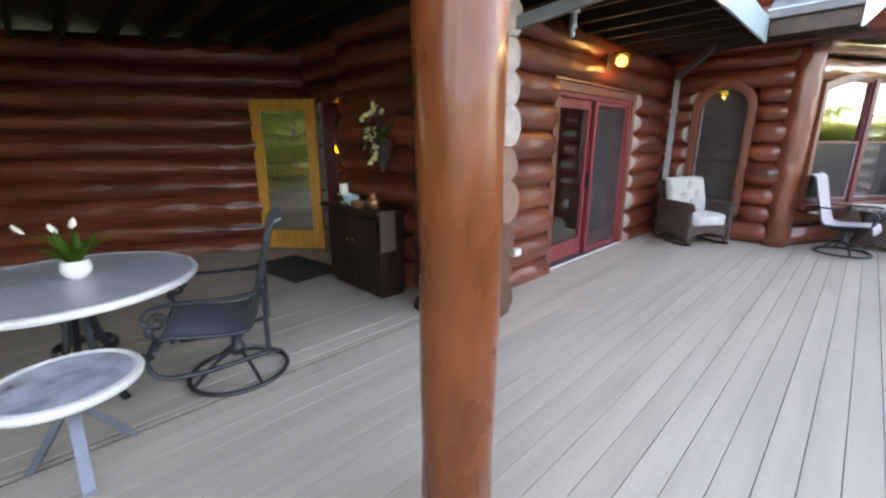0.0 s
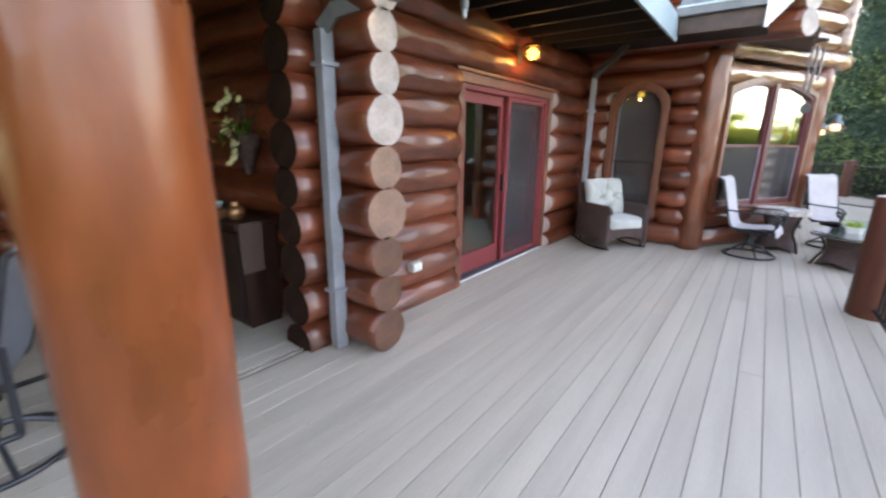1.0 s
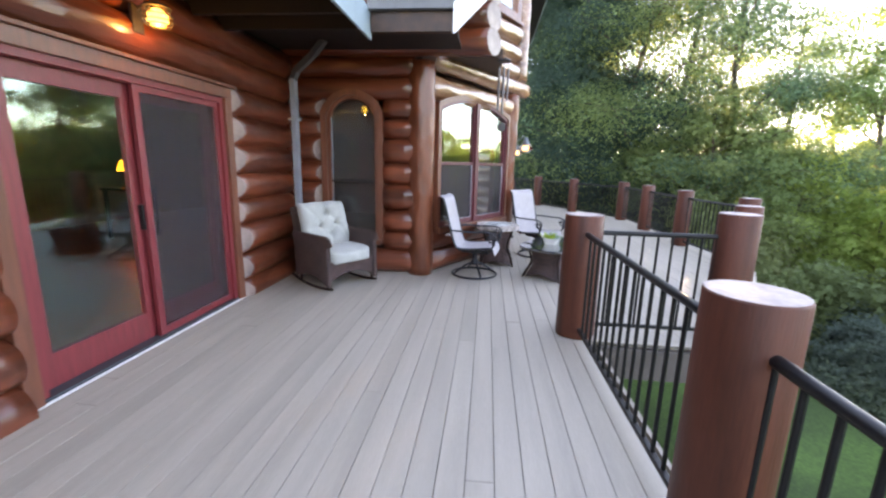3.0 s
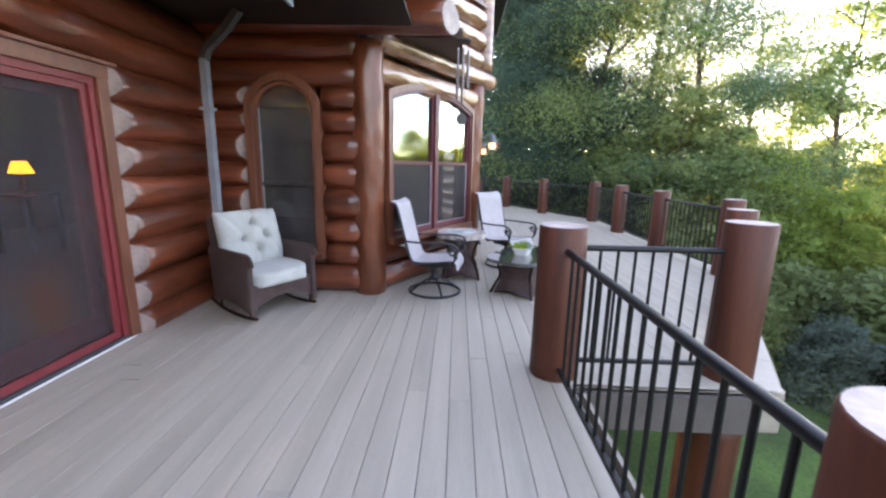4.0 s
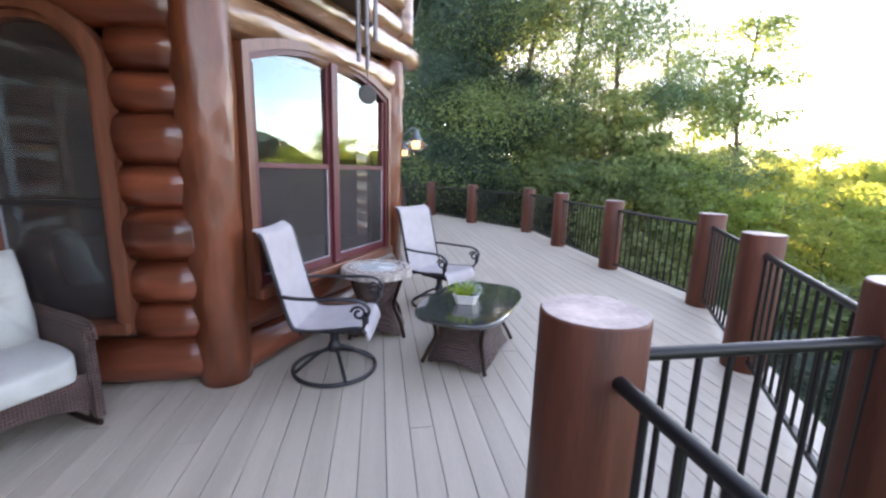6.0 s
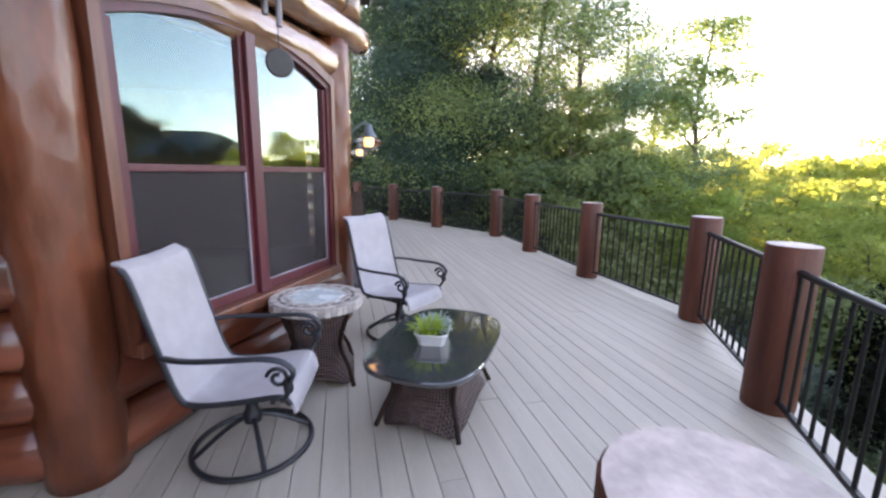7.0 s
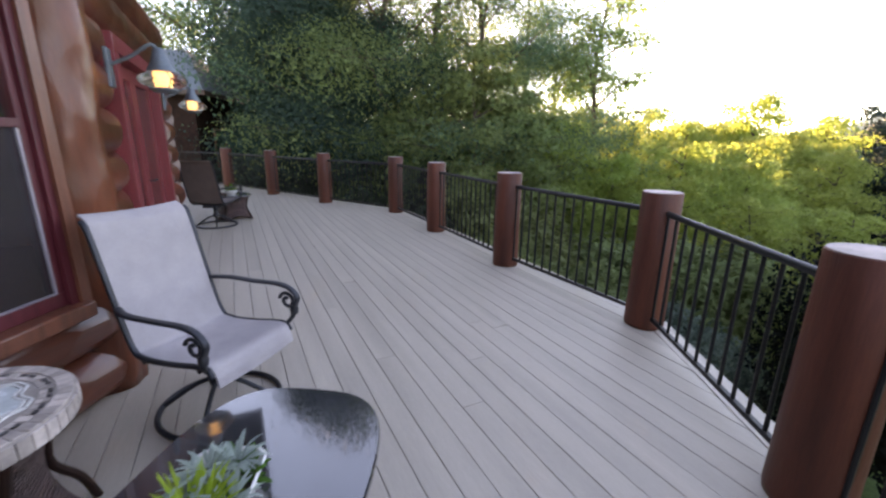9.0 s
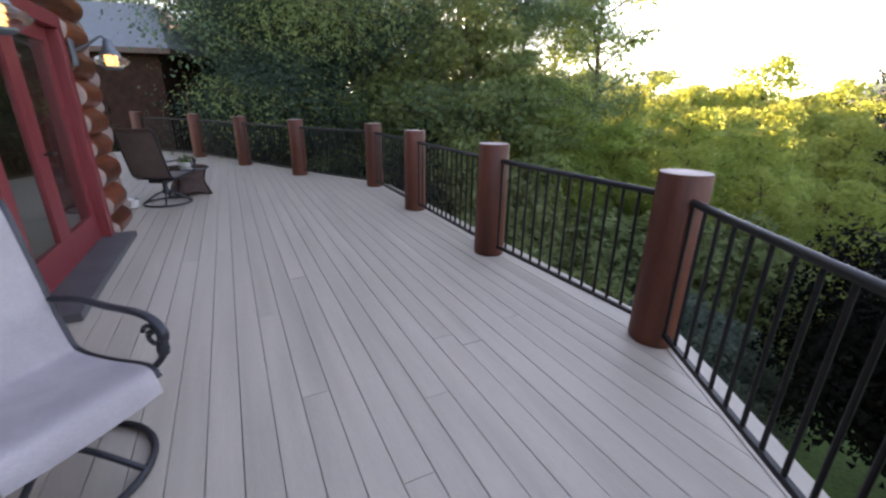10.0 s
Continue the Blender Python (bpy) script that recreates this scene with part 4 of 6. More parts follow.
# ---- more materials ----
def wicker_mat(name, base):
    """Crossing woven strands with dark gaps between them."""
    m = mat(name, base, 0.5, var=0.25, scale=8, fine=0.25, bump_scale=120)
    nt = m.node_tree
    n, l = nt.nodes, nt.links
    p = n["Principled BSDF"]
    tc = n.new("ShaderNodeTexCoord")
    add = None
    for d in ("X", "Z", "Y"):
        w = n.new("ShaderNodeTexWave")
        w.bands_direction = d
        w.inputs["Scale"].default_value, w.inputs["Distortion"].default_value = 17, 1.0
        w.inputs["Detail Scale"].default_value = 3
        l.new(tc.outputs["Object"], w.inputs[0])
        if add is None:
            add = w.outputs["Fac"]
        else:
            s = n.new("ShaderNodeMath")
            s.operation = "ADD"
            l.new(add, s.inputs[0])
            l.new(w.outputs["Fac"], s.inputs[1])
            add = s.outputs[0]
    b = n.new("ShaderNodeBump")
    b.inputs["Strength"].default_value, b.inputs["Distance"].default_value = 0.8, 0.008
    l.new(add, b.inputs["Height"])
    l.new(b.outputs[0], p.inputs["Normal"])
    gap = n.new("ShaderNodeMapRange")
    gap.inputs[1].default_value, gap.inputs[2].default_value = 0.35, 1.3
    gap.inputs[3].default_value, gap.inputs[4].default_value = 0.35, 1.15
    l.new(add, gap.inputs[0])
    mul = n.new("ShaderNodeMix")
    mul.data_type, mul.blend_type = "RGBA", "MULTIPLY"
    mul.inputs[0].default_value = 1.0
    l.new(p.inputs["Base Color"].links[0].from_socket, mul.inputs[6])
    l.new(gap.outputs[0], mul.inputs[7])
    l.new(mul.outputs[2], p.inputs["Base Color"])
    return m


M_WICKER = wicker_mat("brown_wicker", (0.092, 0.048, 0.043))
M_CUSHION = mat("cream_cushion", (0.43, 0.432, 0.40), 0.85, var=0.08, scale=5, bump=0.3, bump_scale=120, fine=0.06, sheen=0.3)
M_SLING = mat("light_grey_sling", (0.385, 0.348, 0.352), 0.75, var=0.08, scale=6, bump=0.3, bump_scale=220, fine=0.12)
M_SLINGDARK = mat("blue_grey_sling", (0.115, 0.125, 0.145), 0.7, var=0.12, scale=6, bump=0.3, bump_scale=220, fine=0.12)
M_SLINGBROWN = mat("brown_sling", (0.13, 0.09, 0.08), 0.7, var=0.12, scale=6, bump=0.3, bump_scale=220, fine=0.12)
M_FRAME = mat("pewter_chair_frame", (0.035, 0.038, 0.045), 0.38, metal=0.5, var=0.2, fine=0.15)
M_TABLETOP = mat("mottled_grey_top", (0.40, 0.42, 0.43), 0.30, var=0.10, scale=5, fine=0.15, bump_scale=30)
M_RIM = mat("white_table_rim", (0.62, 0.61, 0.58), 0.45, var=0.12, fine=0.08)
M_BLACKTOP = mat("black_glass_top", (0.038, 0.039, 0.043), 0.02, var=0.3, fine=0.1, spec=1.0, coat=1.0)
M_TILE = mat("mosaic_tile", (0.47, 0.39, 0.35), 0.3, var=0.2, scale=20, fine=0.1, rnd=0.32)
M_TILEDARK = mat("dark_mosaic_tile", (0.07, 0.06, 0.06), 0.3, var=0.2, scale=20, fine=0.1, rnd=0.3)
M_TILEPALE = mat("pale_stone_disc", (0.50, 0.54, 0.53), 0.25, var=0.12, scale=8, fine=0.08)
M_GROUT = mat("grout", (0.33, 0.28, 0.25), 0.8)
M_CERAMIC = mat("white_ceramic", (0.78, 0.77, 0.73), 0.2, var=0.05, coat=0.4)
M_SOIL = mat("potting_soil", (0.02, 0.015, 0.012), 0.95, fine=0.4, bump=1.0)
M_PLANT = leaf_mat("houseplant_leaf", (0.06, 0.17, 0.03), 0.02, 0.3)
M_SUCC = leaf_mat("succulent_leaf", (0.36, 0.45, 0.40), 0.02, 0.3)
M_LIME = leaf_mat("lime_leaf", (0.30, 0.46, 0.06), 0.02, 0.25)
M_PETAL = mat("pale_petal", (0.78, 0.76, 0.58), 0.5, var=0.1)
M_CREAM = mat("cream_blossom", (0.55, 0.50, 0.26), 0.6, var=0.2)
M_TEAL = mat("teal_ceramic", (0.30, 0.52, 0.52), 0.25, coat=0.4)
M_COPPER = mat("aged_copper", (0.45, 0.20, 0.10), 0.35, metal=0.8, var=0.2)
M_CANDLE = mat("ivory_candle", (0.80, 0.75, 0.62), 0.5, var=0.05)
M_CABINET = mat("dark_cabinet_wood", (0.028, 0.0105, 0.007), 0.45, spec=0.25, var=0.3, scale=3, stretch=(4, 4, 0.8), fine=0.2, bump=0.15)
M_CLOTH = mat("brown_towel", (0.075, 0.04, 0.032), 0.9, bump=0.4, bump_scale=150)
M_MAT = mat("dark_door_mat", (0.035, 0.033, 0.032), 0.95, fine=0.35, bump=0.8, bump_scale=180)
M_HOOD = mat("weathered_lamp_hood", (0.16, 0.20, 0.22), 0.5, metal=0.5, var=0.25)
M_LAMPGLASS = glass_mat("lamp_glass", 1.3, (1.0, 0.93, 0.78), rough=0.22)
M_BULB = glow_mat("warm_bulb", (1.0, 0.68, 0.34), 0.24)
M_AMBER = glow_mat("amber_bulb", (1.0, 0.52, 0.14), 0.55)
M_SHADE = glow_mat("lit_lamp_shade", (1.0, 0.50, 0.06), 0.35)
M_TUBE = mat("dull_bronze_tube", (0.15, 0.125, 0.125), 0.35, metal=0.5, var=0.2)
M_ROCK = mat("pale_rock", (0.36, 0.33, 0.30), 0.85, var=0.25, scale=5, bump=0.5, bump_scale=20, rnd=0.2)
M_SHRUB = leaf_mat("blue_green_shrub", (0.10, 0.15, 0.12), 0.02, 0.3)
M_SHRUBMID = leaf_mat("green_shrub", (0.132, 0.175, 0.073), 0.02, 0.2, spec=0.06)
# Near-black base carries the shade of the understory.
M_SHRUBDARK = leaf_mat("shaded_shrub", (0.028, 0.044, 0.026), 0.02, 0.25, spec=0.05)
M_SLATE = mat("blue_grey_roofing", (0.12, 0.15, 0.17), 0.6, var=0.15, fine=0.2, stretch=(1, 6, 1))


# ---- upper log work over the bay ----
def corner_logs():
    for z, y_end in ((2.90, -0.08), (3.18, -0.07), (3.46, -0.07)):
        me = log_mesh("beam_log", 2.66, 0.155, int(z * 100), M_LOG, M_DISC)
        for v in me.vertices:
            if v.co.x > 2.46:
                v.co.x += v.co.y * 0.55
        ob = new("roof_log", me)
        ob.matrix_basis = pose(7.58, y_end + 2.66, z, 0, 0, -90)
        tagged(ob, "heavy roof log with a pale sawn end over the bay", "log", "upper logs")
    bay = frame_at(7.75, 0.80, -30)
    for z, s0, s1, r, y in ((2.755, 0.02, 2.78, 0.125, -0.09), (3.015, 0.75, 2.45, 0.122, -0.05), (3.285, 0.85, 2.45, 0.13, -0.05), (3.57, 0.9, 2.45, 0.14, -0.05)):
        ob = new("roof_log", log_mesh("beam_log", s1 - s0, r, int(z * 90), M_LOGRAW, rough=0.07))
        ob.matrix_basis = bay @ pose(s0, y, z)
        tagged(ob, "peeled glossy log above the arched window", "log", "upper logs")
    ob = new("log_column", log_mesh("log_column", 2.2, 0.15, 17, M_LOGRAW, vertical=True, seg=24, rough=0.05))
    ob.matrix_basis = bay @ pose(2.56, -0.05, 2.885)
    tagged(ob, "pale peeled log column standing on the bay logs", "log post")
    w = thing("window_3", "small upper window with a pale frame over the bay", "window", bay, kind="structure")
    part("window_frame", ring_bm([(1.0, 3.76), (1.0, 5.0), (2.36, 5.0), (2.36, 3.76)], [(1.12, 3.87), (1.12, 4.9), (2.24, 4.9), (2.24, 3.87)], -0.14, -0.02, True), M_CASING, w)
    part("window_sill", B(0.95, 2.38, -0.19, -0.02, 3.71, 3.76, 0.006), M_CASING, w)
    pane("pane", B(1.11, 2.25, -0.085, -0.079, 3.86, 4.91), w)


corner_logs()


def downspout(label, pts, w, flat):
    d = thing("downspout", label, "downspout")
    part("pipe", tube(bmesh.new(), pts[:3], w, 4, True, flat, math.pi / 4), M_DSPOUT, d)
    # Elbow takes a darker metal than the pipe, as painted ceiling shade.
    part("elbow", tube(bmesh.new(), pts[2:], w * 0.94, 4, True, flat, math.pi / 4), M_ELBOW, d, "downspout elbow darkened for the shade under the ceiling")
    for z in (0.45, 1.95):
        part("strap", B(pts[0][0] - w, pts[0][0] + w, pts[0][1] - w, pts[0][1] + 0.06, z, z + 0.025), M_DSPOUT, d)
    return d


downspout("square grey metal downspout beside the sawn log ends", [(2.49, 2.36, 0.01), (2.49, 2.36, 1.2), (2.49, 2.36, 2.16), (2.53, 2.30, 2.26), (2.95, 1.80, 2.46), (3.35, 1.30, 2.66)], 0.064, (0.8, 1.05))
downspout("grey metal downspout in the wall corner", [(7.24, 2.265, 0.01), (7.24, 2.265, 1.3), (7.24, 2.265, 2.42), (7.22, 2.21, 2.51), (7.12, 1.95, 2.67), (7.06, 1.8, 2.80)], 0.055, (0.8, 1.0))


# ---- lamps ----
def wall_lantern():
    w = thing("wall_lantern", "small lit amber glass wall lantern on a log", "wall lamp", pose(5.21, 2.46, 2.44))
    part("back_plate", B(-0.05, 0.05, -0.03, 0.0, -0.10, 0.09, 0.008), M_CHIME, w)
    part("bracket", T([(0, -0.02, 0.06), (0, -0.10, 0.10), (0, -0.18, 0.09)], 0.010), M_CHIME, w)
    b = lathe([(0.03, 0.10), (0.085, 0.075), (0.09, 0.065), (0.02, 0.065)])
    part("cap", b, M_CHIME, w, m=pose(0, -0.18, 0))
    g = part("glass", lathe([(0.062, 0.062), (0.085, 0.02), (0.085, -0.03), (0.06, -0.06)]), M_LAMPGLASS, w, m=pose(0, -0.18, 0), smooth=True)
    g.visible_shadow = False
    part("bulb", lathe([(0.01, 0.055), (0.045, 0.02), (0.05, -0.015), (0.012, -0.05)], 16), M_AMBER, w, m=pose(0, -0.18, 0), smooth=True)
    for z, rr in ((0.045, 0.078), (0.015, 0.092), (-0.02, 0.093), (-0.045, 0.08)):
        part("guard_ring", T([(rr * math.cos(k * math.tau / 20), rr * math.sin(k * math.tau / 20) - 0.18, z) for k in range(21)], 0.004, 5), M_CHIME, w)
    lamp = new("lantern_light", bpy.data.lights.new("lantern_light", "POINT"))
    lamp.data.energy, lamp.data.color, lamp.data.shadow_soft_size = 0.21, (1.0, 0.64, 0.30), 0.02
    lamp.matrix_basis = pose(5.21, 2.46 - 0.18, 2.44 - 0.09)
    return w


wall_lantern()


def onion_lantern():
    w = thing("onion_lantern", "lit onion lantern with a weathered blue-grey hood", "wall lamp", group="lanterns beside the red doors")
    part("back_plate", B(-0.06, 0.06, -0.025, 0.0, -0.08, 0.16, 0.008), M_HOOD, w)
    part("arm", T(smooth_path([(0, -0.02, 0.06), (0, -0.14, 0.12), (0, -0.25, 0.20), (0, -0.30, 0.17)]), 0.012), M_HOOD, w)
    part("hood", lathe([(0.02, 0.185), (0.035, 0.17), (0.055, 0.10), (0.085, 0.05), (0.09, 0.035), (0.03, 0.035)]), M_HOOD, w, m=pose(0, -0.30, 0), smooth=True)
    g = part("glass", lathe([(0.075, 0.034), (0.128, 0.014), (0.148, -0.015), (0.135, -0.045), (0.085, -0.068)]), M_LAMPGLASS, w, m=pose(0, -0.30, 0), smooth=True)
    g.visible_shadow = False
    part("base_cap", lathe([(0.088, -0.068), (0.086, -0.080), (0.06, -0.096), (0.02, -0.10)]), M_HOOD, w, m=pose(0, -0.30, 0), smooth=True)
    part("bulb", lathe([(0.01, 0.025), (0.04, 0.005), (0.046, -0.02), (0.015, -0.055)], 16), M_BULB, w, m=pose(0, -0.30, 0), smooth=True)
    for k in range(4):
        a = k * math.tau / 4 + 0.4
        part("guard_wire", T([(0.078 * math.cos(a), 0.078 * math.sin(a) - 0.30, 0.034), (0.154 * math.cos(a), 0.154 * math.sin(a) - 0.30, -0.015), (0.088 * math.cos(a), 0.088 * math.sin(a) - 0.30, -0.07)], 0.004, 5), M_HOOD, w)
    return w


lan = onion_lantern()
lan.matrix_basis = pose(10.48, -0.47, 1.82)
copy_thing(lan, pose(13.02, -0.47, 1.80))


def flood_light():
    w = thing("flood_light", "small white and silver flood light under the ceiling", "lamp", pose(3.39, 1.93, 2.66))
    part("bracket_box", B(-0.045, 0.045, -0.035, 0.035, -0.12, 0.0, 0.006), M_WHITE, w)
    part("lamp_head", lathe([(0.018, -0.12), (0.03, -0.14), (0.032, -0.24), (0.02, -0.25), (0.018, -0.30), (0.006, -0.31)], 18), M_DSPOUT, w, smooth=True)
    return w


flood_light()


def outlet_box():
    w = thing("outlet_box", "white weatherproof outlet cover on a wall log", "outlet", pose(3.41, 2.445, 0.40))
    part("cover", B(-0.06, 0.06, -0.06, 0.02, -0.04, 0.04, 0.008), mat("aged_plastic", (0.50, 0.44, 0.36), 0.5, var=0.1), w)
    part("socket_plate", B(-0.05, -0.005, -0.066, -0.058, -0.028, 0.028, 0.003), M_RIM, w)
    part("socket_plate", B(0.005, 0.05, -0.066, -0.058, -0.028, 0.028, 0.003), M_RIM, w)
    return w


outlet_box()


# ---- soft and woven things ----
def pillow_bm(a, b, c, e=0.35, nu=40, nv=18):
    """A stuffed cushion with half sizes a, b, c."""
    bm = bmesh.new()

    def p(v, ex):
        return math.copysign(abs(v) ** ex, v)
    rings = []
    for j in range(1, nv):
        t = -math.pi / 2 + math.pi * j / nv
        ring = []
        for k in range(nu):
            u = math.tau * k / nu
            x = a * p(math.cos(t), e + 0.2) * p(math.cos(u), e)
            z = c * p(math.cos(t), e + 0.2) * p(math.sin(u), e)
            y = b * p(math.sin(t), 0.7)
            y += 0.010 * noise.noise(Vector((x * 6, y * 6, z * 6)))
            ring.append(bm.verts.new((x, y, z)))
        rings.append(ring)
    for u, v in zip(rings, rings[1:]):
        for k in range(nu):
            bm.faces.new((u[k], u[(k + 1) % nu], v[(k + 1) % nu], v[k]))
    for ring, s in ((rings[0], -1), (rings[-1], 1)):
        c0 = bm.verts.new((0, sum(v.co.y for v in ring) / nu + s * 0.004, 0))
        for k in range(nu):
            bm.faces.new((ring[k], ring[(k + 1) % nu], c0))
    bmesh.ops.recalc_face_normals(bm, faces=bm.faces)
    return bm


def tufted_bm(a, b, c, tufts, nx=60, nz=48):
    """An upright button-tufted cushion, half sizes a, b, c: buttons at (x, z), creases between them and to the edges."""
    creases = [(tufts[k], tufts[(k + 1) % 4]) for k in range(4)]
    creases += [(t, (t[0] * 0.4 + sx * a * 0.95, t[1] * 0.4 + sz * c)) for t, (sx, sz) in zip(tufts, ((-1, -0.15), (0.05, 1), (1, 0.1), (0, -1)))]
    creases += [(tufts[0], (-a * 0.8, c * 0.8)), (tufts[2], (a * 0.85, -c * 0.75))]
    bm = bmesh.new()
    sheets = []
    for side in (-1, 1):
        sheet = []
        for j in range(nz + 1):
            row = []
            for i in range(nx + 1):
                u, v = math.sin((i / nx - 0.5) * math.pi), math.sin((j / nz - 0.5) * math.pi)
                wob = 0.045 * noise.noise(Vector((u * 2.6, v * 2.6, 3.1)))
                x = a * u * (1 - 0.05 * v * v * v * v + 0.5 * wob + 0.035 * (u * v) ** 8)
                z = c * v * (1 - 0.04 * u * u * u * u + wob + 0.035 * (u * v) ** 8)
                full = max(0.0, (1 - abs(u) ** 5) * (1 - abs(v) ** 5)) ** 0.42
                y = side * b * full * (1 if side < 0 else 0.6)
                if side < 0:
                    for tx, tz in tufts:
                        r2 = (x - tx) ** 2 + (z - tz) ** 2
                        y += full * (0.045 * math.exp(-r2 / 0.0007) + 0.036 * math.exp(-r2 / 0.0065))
                    for (ax, az), (bx, bz) in creases:
                        q = max(0.0, min(1.0, ((x - ax) * (bx - ax) + (z - az) * (bz - az)) / ((bx - ax) ** 2 + (bz - az) ** 2)))
                        d2 = (x - ax - q * (bx - ax)) ** 2 + (z - az - q * (bz - az)) ** 2
                        y += full * (1 - 0.45 * q) * 0.034 * math.exp(-d2 / 0.0007)
                    y += full * 0.012 * noise.noise(Vector((x * 7, 1.7, z * 7)))
                rim = side > 0 and (i in (0, nx) or j in (0, nz))
                row.append(sheets[0][j][i] if rim else bm.verts.new((x, y, z)))
            sheet.append(row)
        sheets.append(sheet)
        for j in range(nz):
            for i in range(nx):
                bm.faces.new((sheet[j][i], sheet[j][i + 1], sheet[j + 1][i + 1], sheet[j + 1][i]))
    bmesh.ops.recalc_face_normals(bm, faces=bm.faces)
    return bm


def slab_path(profile, x0, x1, thick):
    """A bent sheet: (y, z) points swept from x0 to x1 with a thickness."""
    bm = bmesh.new()
    pts = smooth_path([(0, y, z) for y, z in profile], 5)
    top, bot = [], []
    for i, p in enumerate(pts):
        d = (pts[min(i + 1, len(pts) - 1)] - pts[max(i - 1, 0)]).normalized()
        nrm = Vector((0, -d.z, d.y))
        top.append([bm.verts.new((x, p.y + nrm.y * thick / 2, p.z + nrm.z * thick / 2 - 0.012 * (1 - ((2 * (x - x0) / (x1 - x0)) - 1) ** 2))) for x in (x0, x0 * 0.5 + x1 * 0.5 - (x1 - x0) * 0.25, (x0 + x1) / 2, (x0 + x1) / 2 + (x1 - x0) * 0.25, x1)])
        bot.append([bm.verts.new((v.co.x, v.co.y - nrm.y * thick, v.co.z - nrm.z * thick)) for v in top[-1]])
    n = len(pts)
    for i in range(n - 1):
        for k in range(4):
            bm.faces.new((top[i][k], top[i][k + 1], top[i + 1][k + 1], top[i + 1][k]))
            bm.faces.new((bot[i][k], bot[i + 1][k], bot[i + 1][k + 1], bot[i][k + 1]))
        for k in (0, 4):
            bm.faces.new((top[i][k], top[i + 1][k], bot[i + 1][k], bot[i][k]))
    for i in (0, n - 1):
        for k in range(4):
            bm.faces.new((top[i][k], bot[i][k], bot[i][k + 1], top[i][k + 1]))
    bmesh.ops.recalc_face_normals(bm, faces=bm.faces)
    return bm


def scroll(cx, cy, cz, r, a0, turns, n=18, sign=1):
    return [(cx, cy + r * (1 - 0.7 * k / n) * math.cos(a0 + sign * turns * math.tau * k / n), cz + r * (1 - 0.7 * k / n) * math.sin(a0 + sign * turns * math.tau * k / n)) for k in range(n + 1)]


SLING = [(-0.30, 0.33), (-0.285, 0.39), (-0.235, 0.43), (-0.02, 0.405), (0.15, 0.40), (0.225, 0.45), (0.30, 0.71), (0.375, 1.00), (0.41, 1.055), (0.45, 1.075)]


def sling_chair(m, sling, label, group="", rocker=False):
    c = thing("swivel_chair", label, "chair", m, group)
    part("sling", slab_path(SLING, -0.25, 0.25, 0.012), sling, c, smooth=True)
    for s in (-1, 1):
        x = 0.262 * s
        part("side_rail", T(smooth_path([(x, y, z - 0.004) for y, z in SLING[1:-1]], 4), 0.014, 8), M_FRAME, c, smooth=True)
        xa = 0.300 * s
        arm = smooth_path([(x, 0.275, 0.635), (xa, 0.16, 0.635), (xa, -0.02, 0.635), (xa, -0.18, 0.64), (xa, -0.27, 0.622), (xa, -0.315, 0.575), (xa, -0.30, 0.525)], 5)
        part("arm", T(arm, 0.013, 8, (1.5, 0.9)), M_FRAME, c, smooth=True)
        part("arm_scroll", T(scroll(xa, -0.245, 0.545, 0.052, 0.2, 1.3), 0.010, 7), M_FRAME, c, smooth=True)
        part("arm_post", T(smooth_path([(xa, -0.300, 0.555), (xa, -0.285, 0.47), (x, -0.25, 0.41)], 4), 0.013, 8), M_FRAME, c, smooth=True)
        part("arm_collar", lathe([(0.02, -0.025), (0.024, 0), (0.02, 0.025)], 14), M_FRAME, c, m=pose(xa, -0.290, 0.50))
    for s in (-1, 1) if rocker else ():
        x = 0.285 * s
        part("spring_frame", T(smooth_path([(x, -0.28, 0.42), (x, -0.33, 0.30), (x, -0.27, 0.20), (x, -0.05, 0.19), (x, 0.30, 0.25)], 5), 0.016, 8), M_FRAME, c, smooth=True)
        part("rear_post", T([(x, 0.31, 0.66), (x, 0.30, 0.25)], 0.016, 8), M_FRAME, c, smooth=True)
    for y, z in ((-0.20, 0.40), (0.16, 0.375)):
        part("cross_bar", T([(-0.262, y, z), (0.262, y, z)], 0.013), M_FRAME, c, smooth=True)
    part("spring_plate", B(-0.11, 0.11, -0.20, 0.17, 0.315, 0.36, 0.012), M_FRAME, c)
    part("swivel_column", lathe([(0.075, 0.30), (0.075, 0.325), (0.05, 0.33), (0.034, 0.28), (0.032, 0.22), (0.045, 0.20), (0.05, 0.17), (0.045, 0.145)][::-1], 18), M_FRAME, c, m=pose(0, 0.10 if rocker else 0, 0), smooth=True)
    oy = 0.10 if rocker else 0.0
    ring = [(0.30 * math.cos(k * math.tau / 40), oy + 0.30 * math.sin(k * math.tau / 40), 0.018) for k in range(41)]
    part("base_ring", T(ring, 0.015, 8), M_FRAME, c, smooth=True)
    for k in range(4):
        a = k * math.tau / 4 + 0.5
        part("base_spoke", T(smooth_path([(0.02 * math.cos(a), oy + 0.02 * math.sin(a), 0.18), (0.13 * math.cos(a), oy + 0.13 * math.sin(a), 0.135), (0.295 * math.cos(a), oy + 0.295 * math.sin(a), 0.02)], 4), 0.013, 7), M_FRAME, c, smooth=True)
    return c


sling_chair(pose(7.80, 0.05, 0, 0, 0, -9), M_SLING, "light grey sling swivel chair on a black ring base", "sling chairs by the bay")
sling_chair(pose(9.25, -0.95, 0, 0, 0, -46), M_SLING, "light grey sling swivel chair near the red doors", "sling chairs by the bay")
sling_chair(pose(0.655, 2.80, 0, 0, 0, -112), M_SLINGDARK, "blue-grey sling swivel chair drawn up to the porch table", rocker=True)
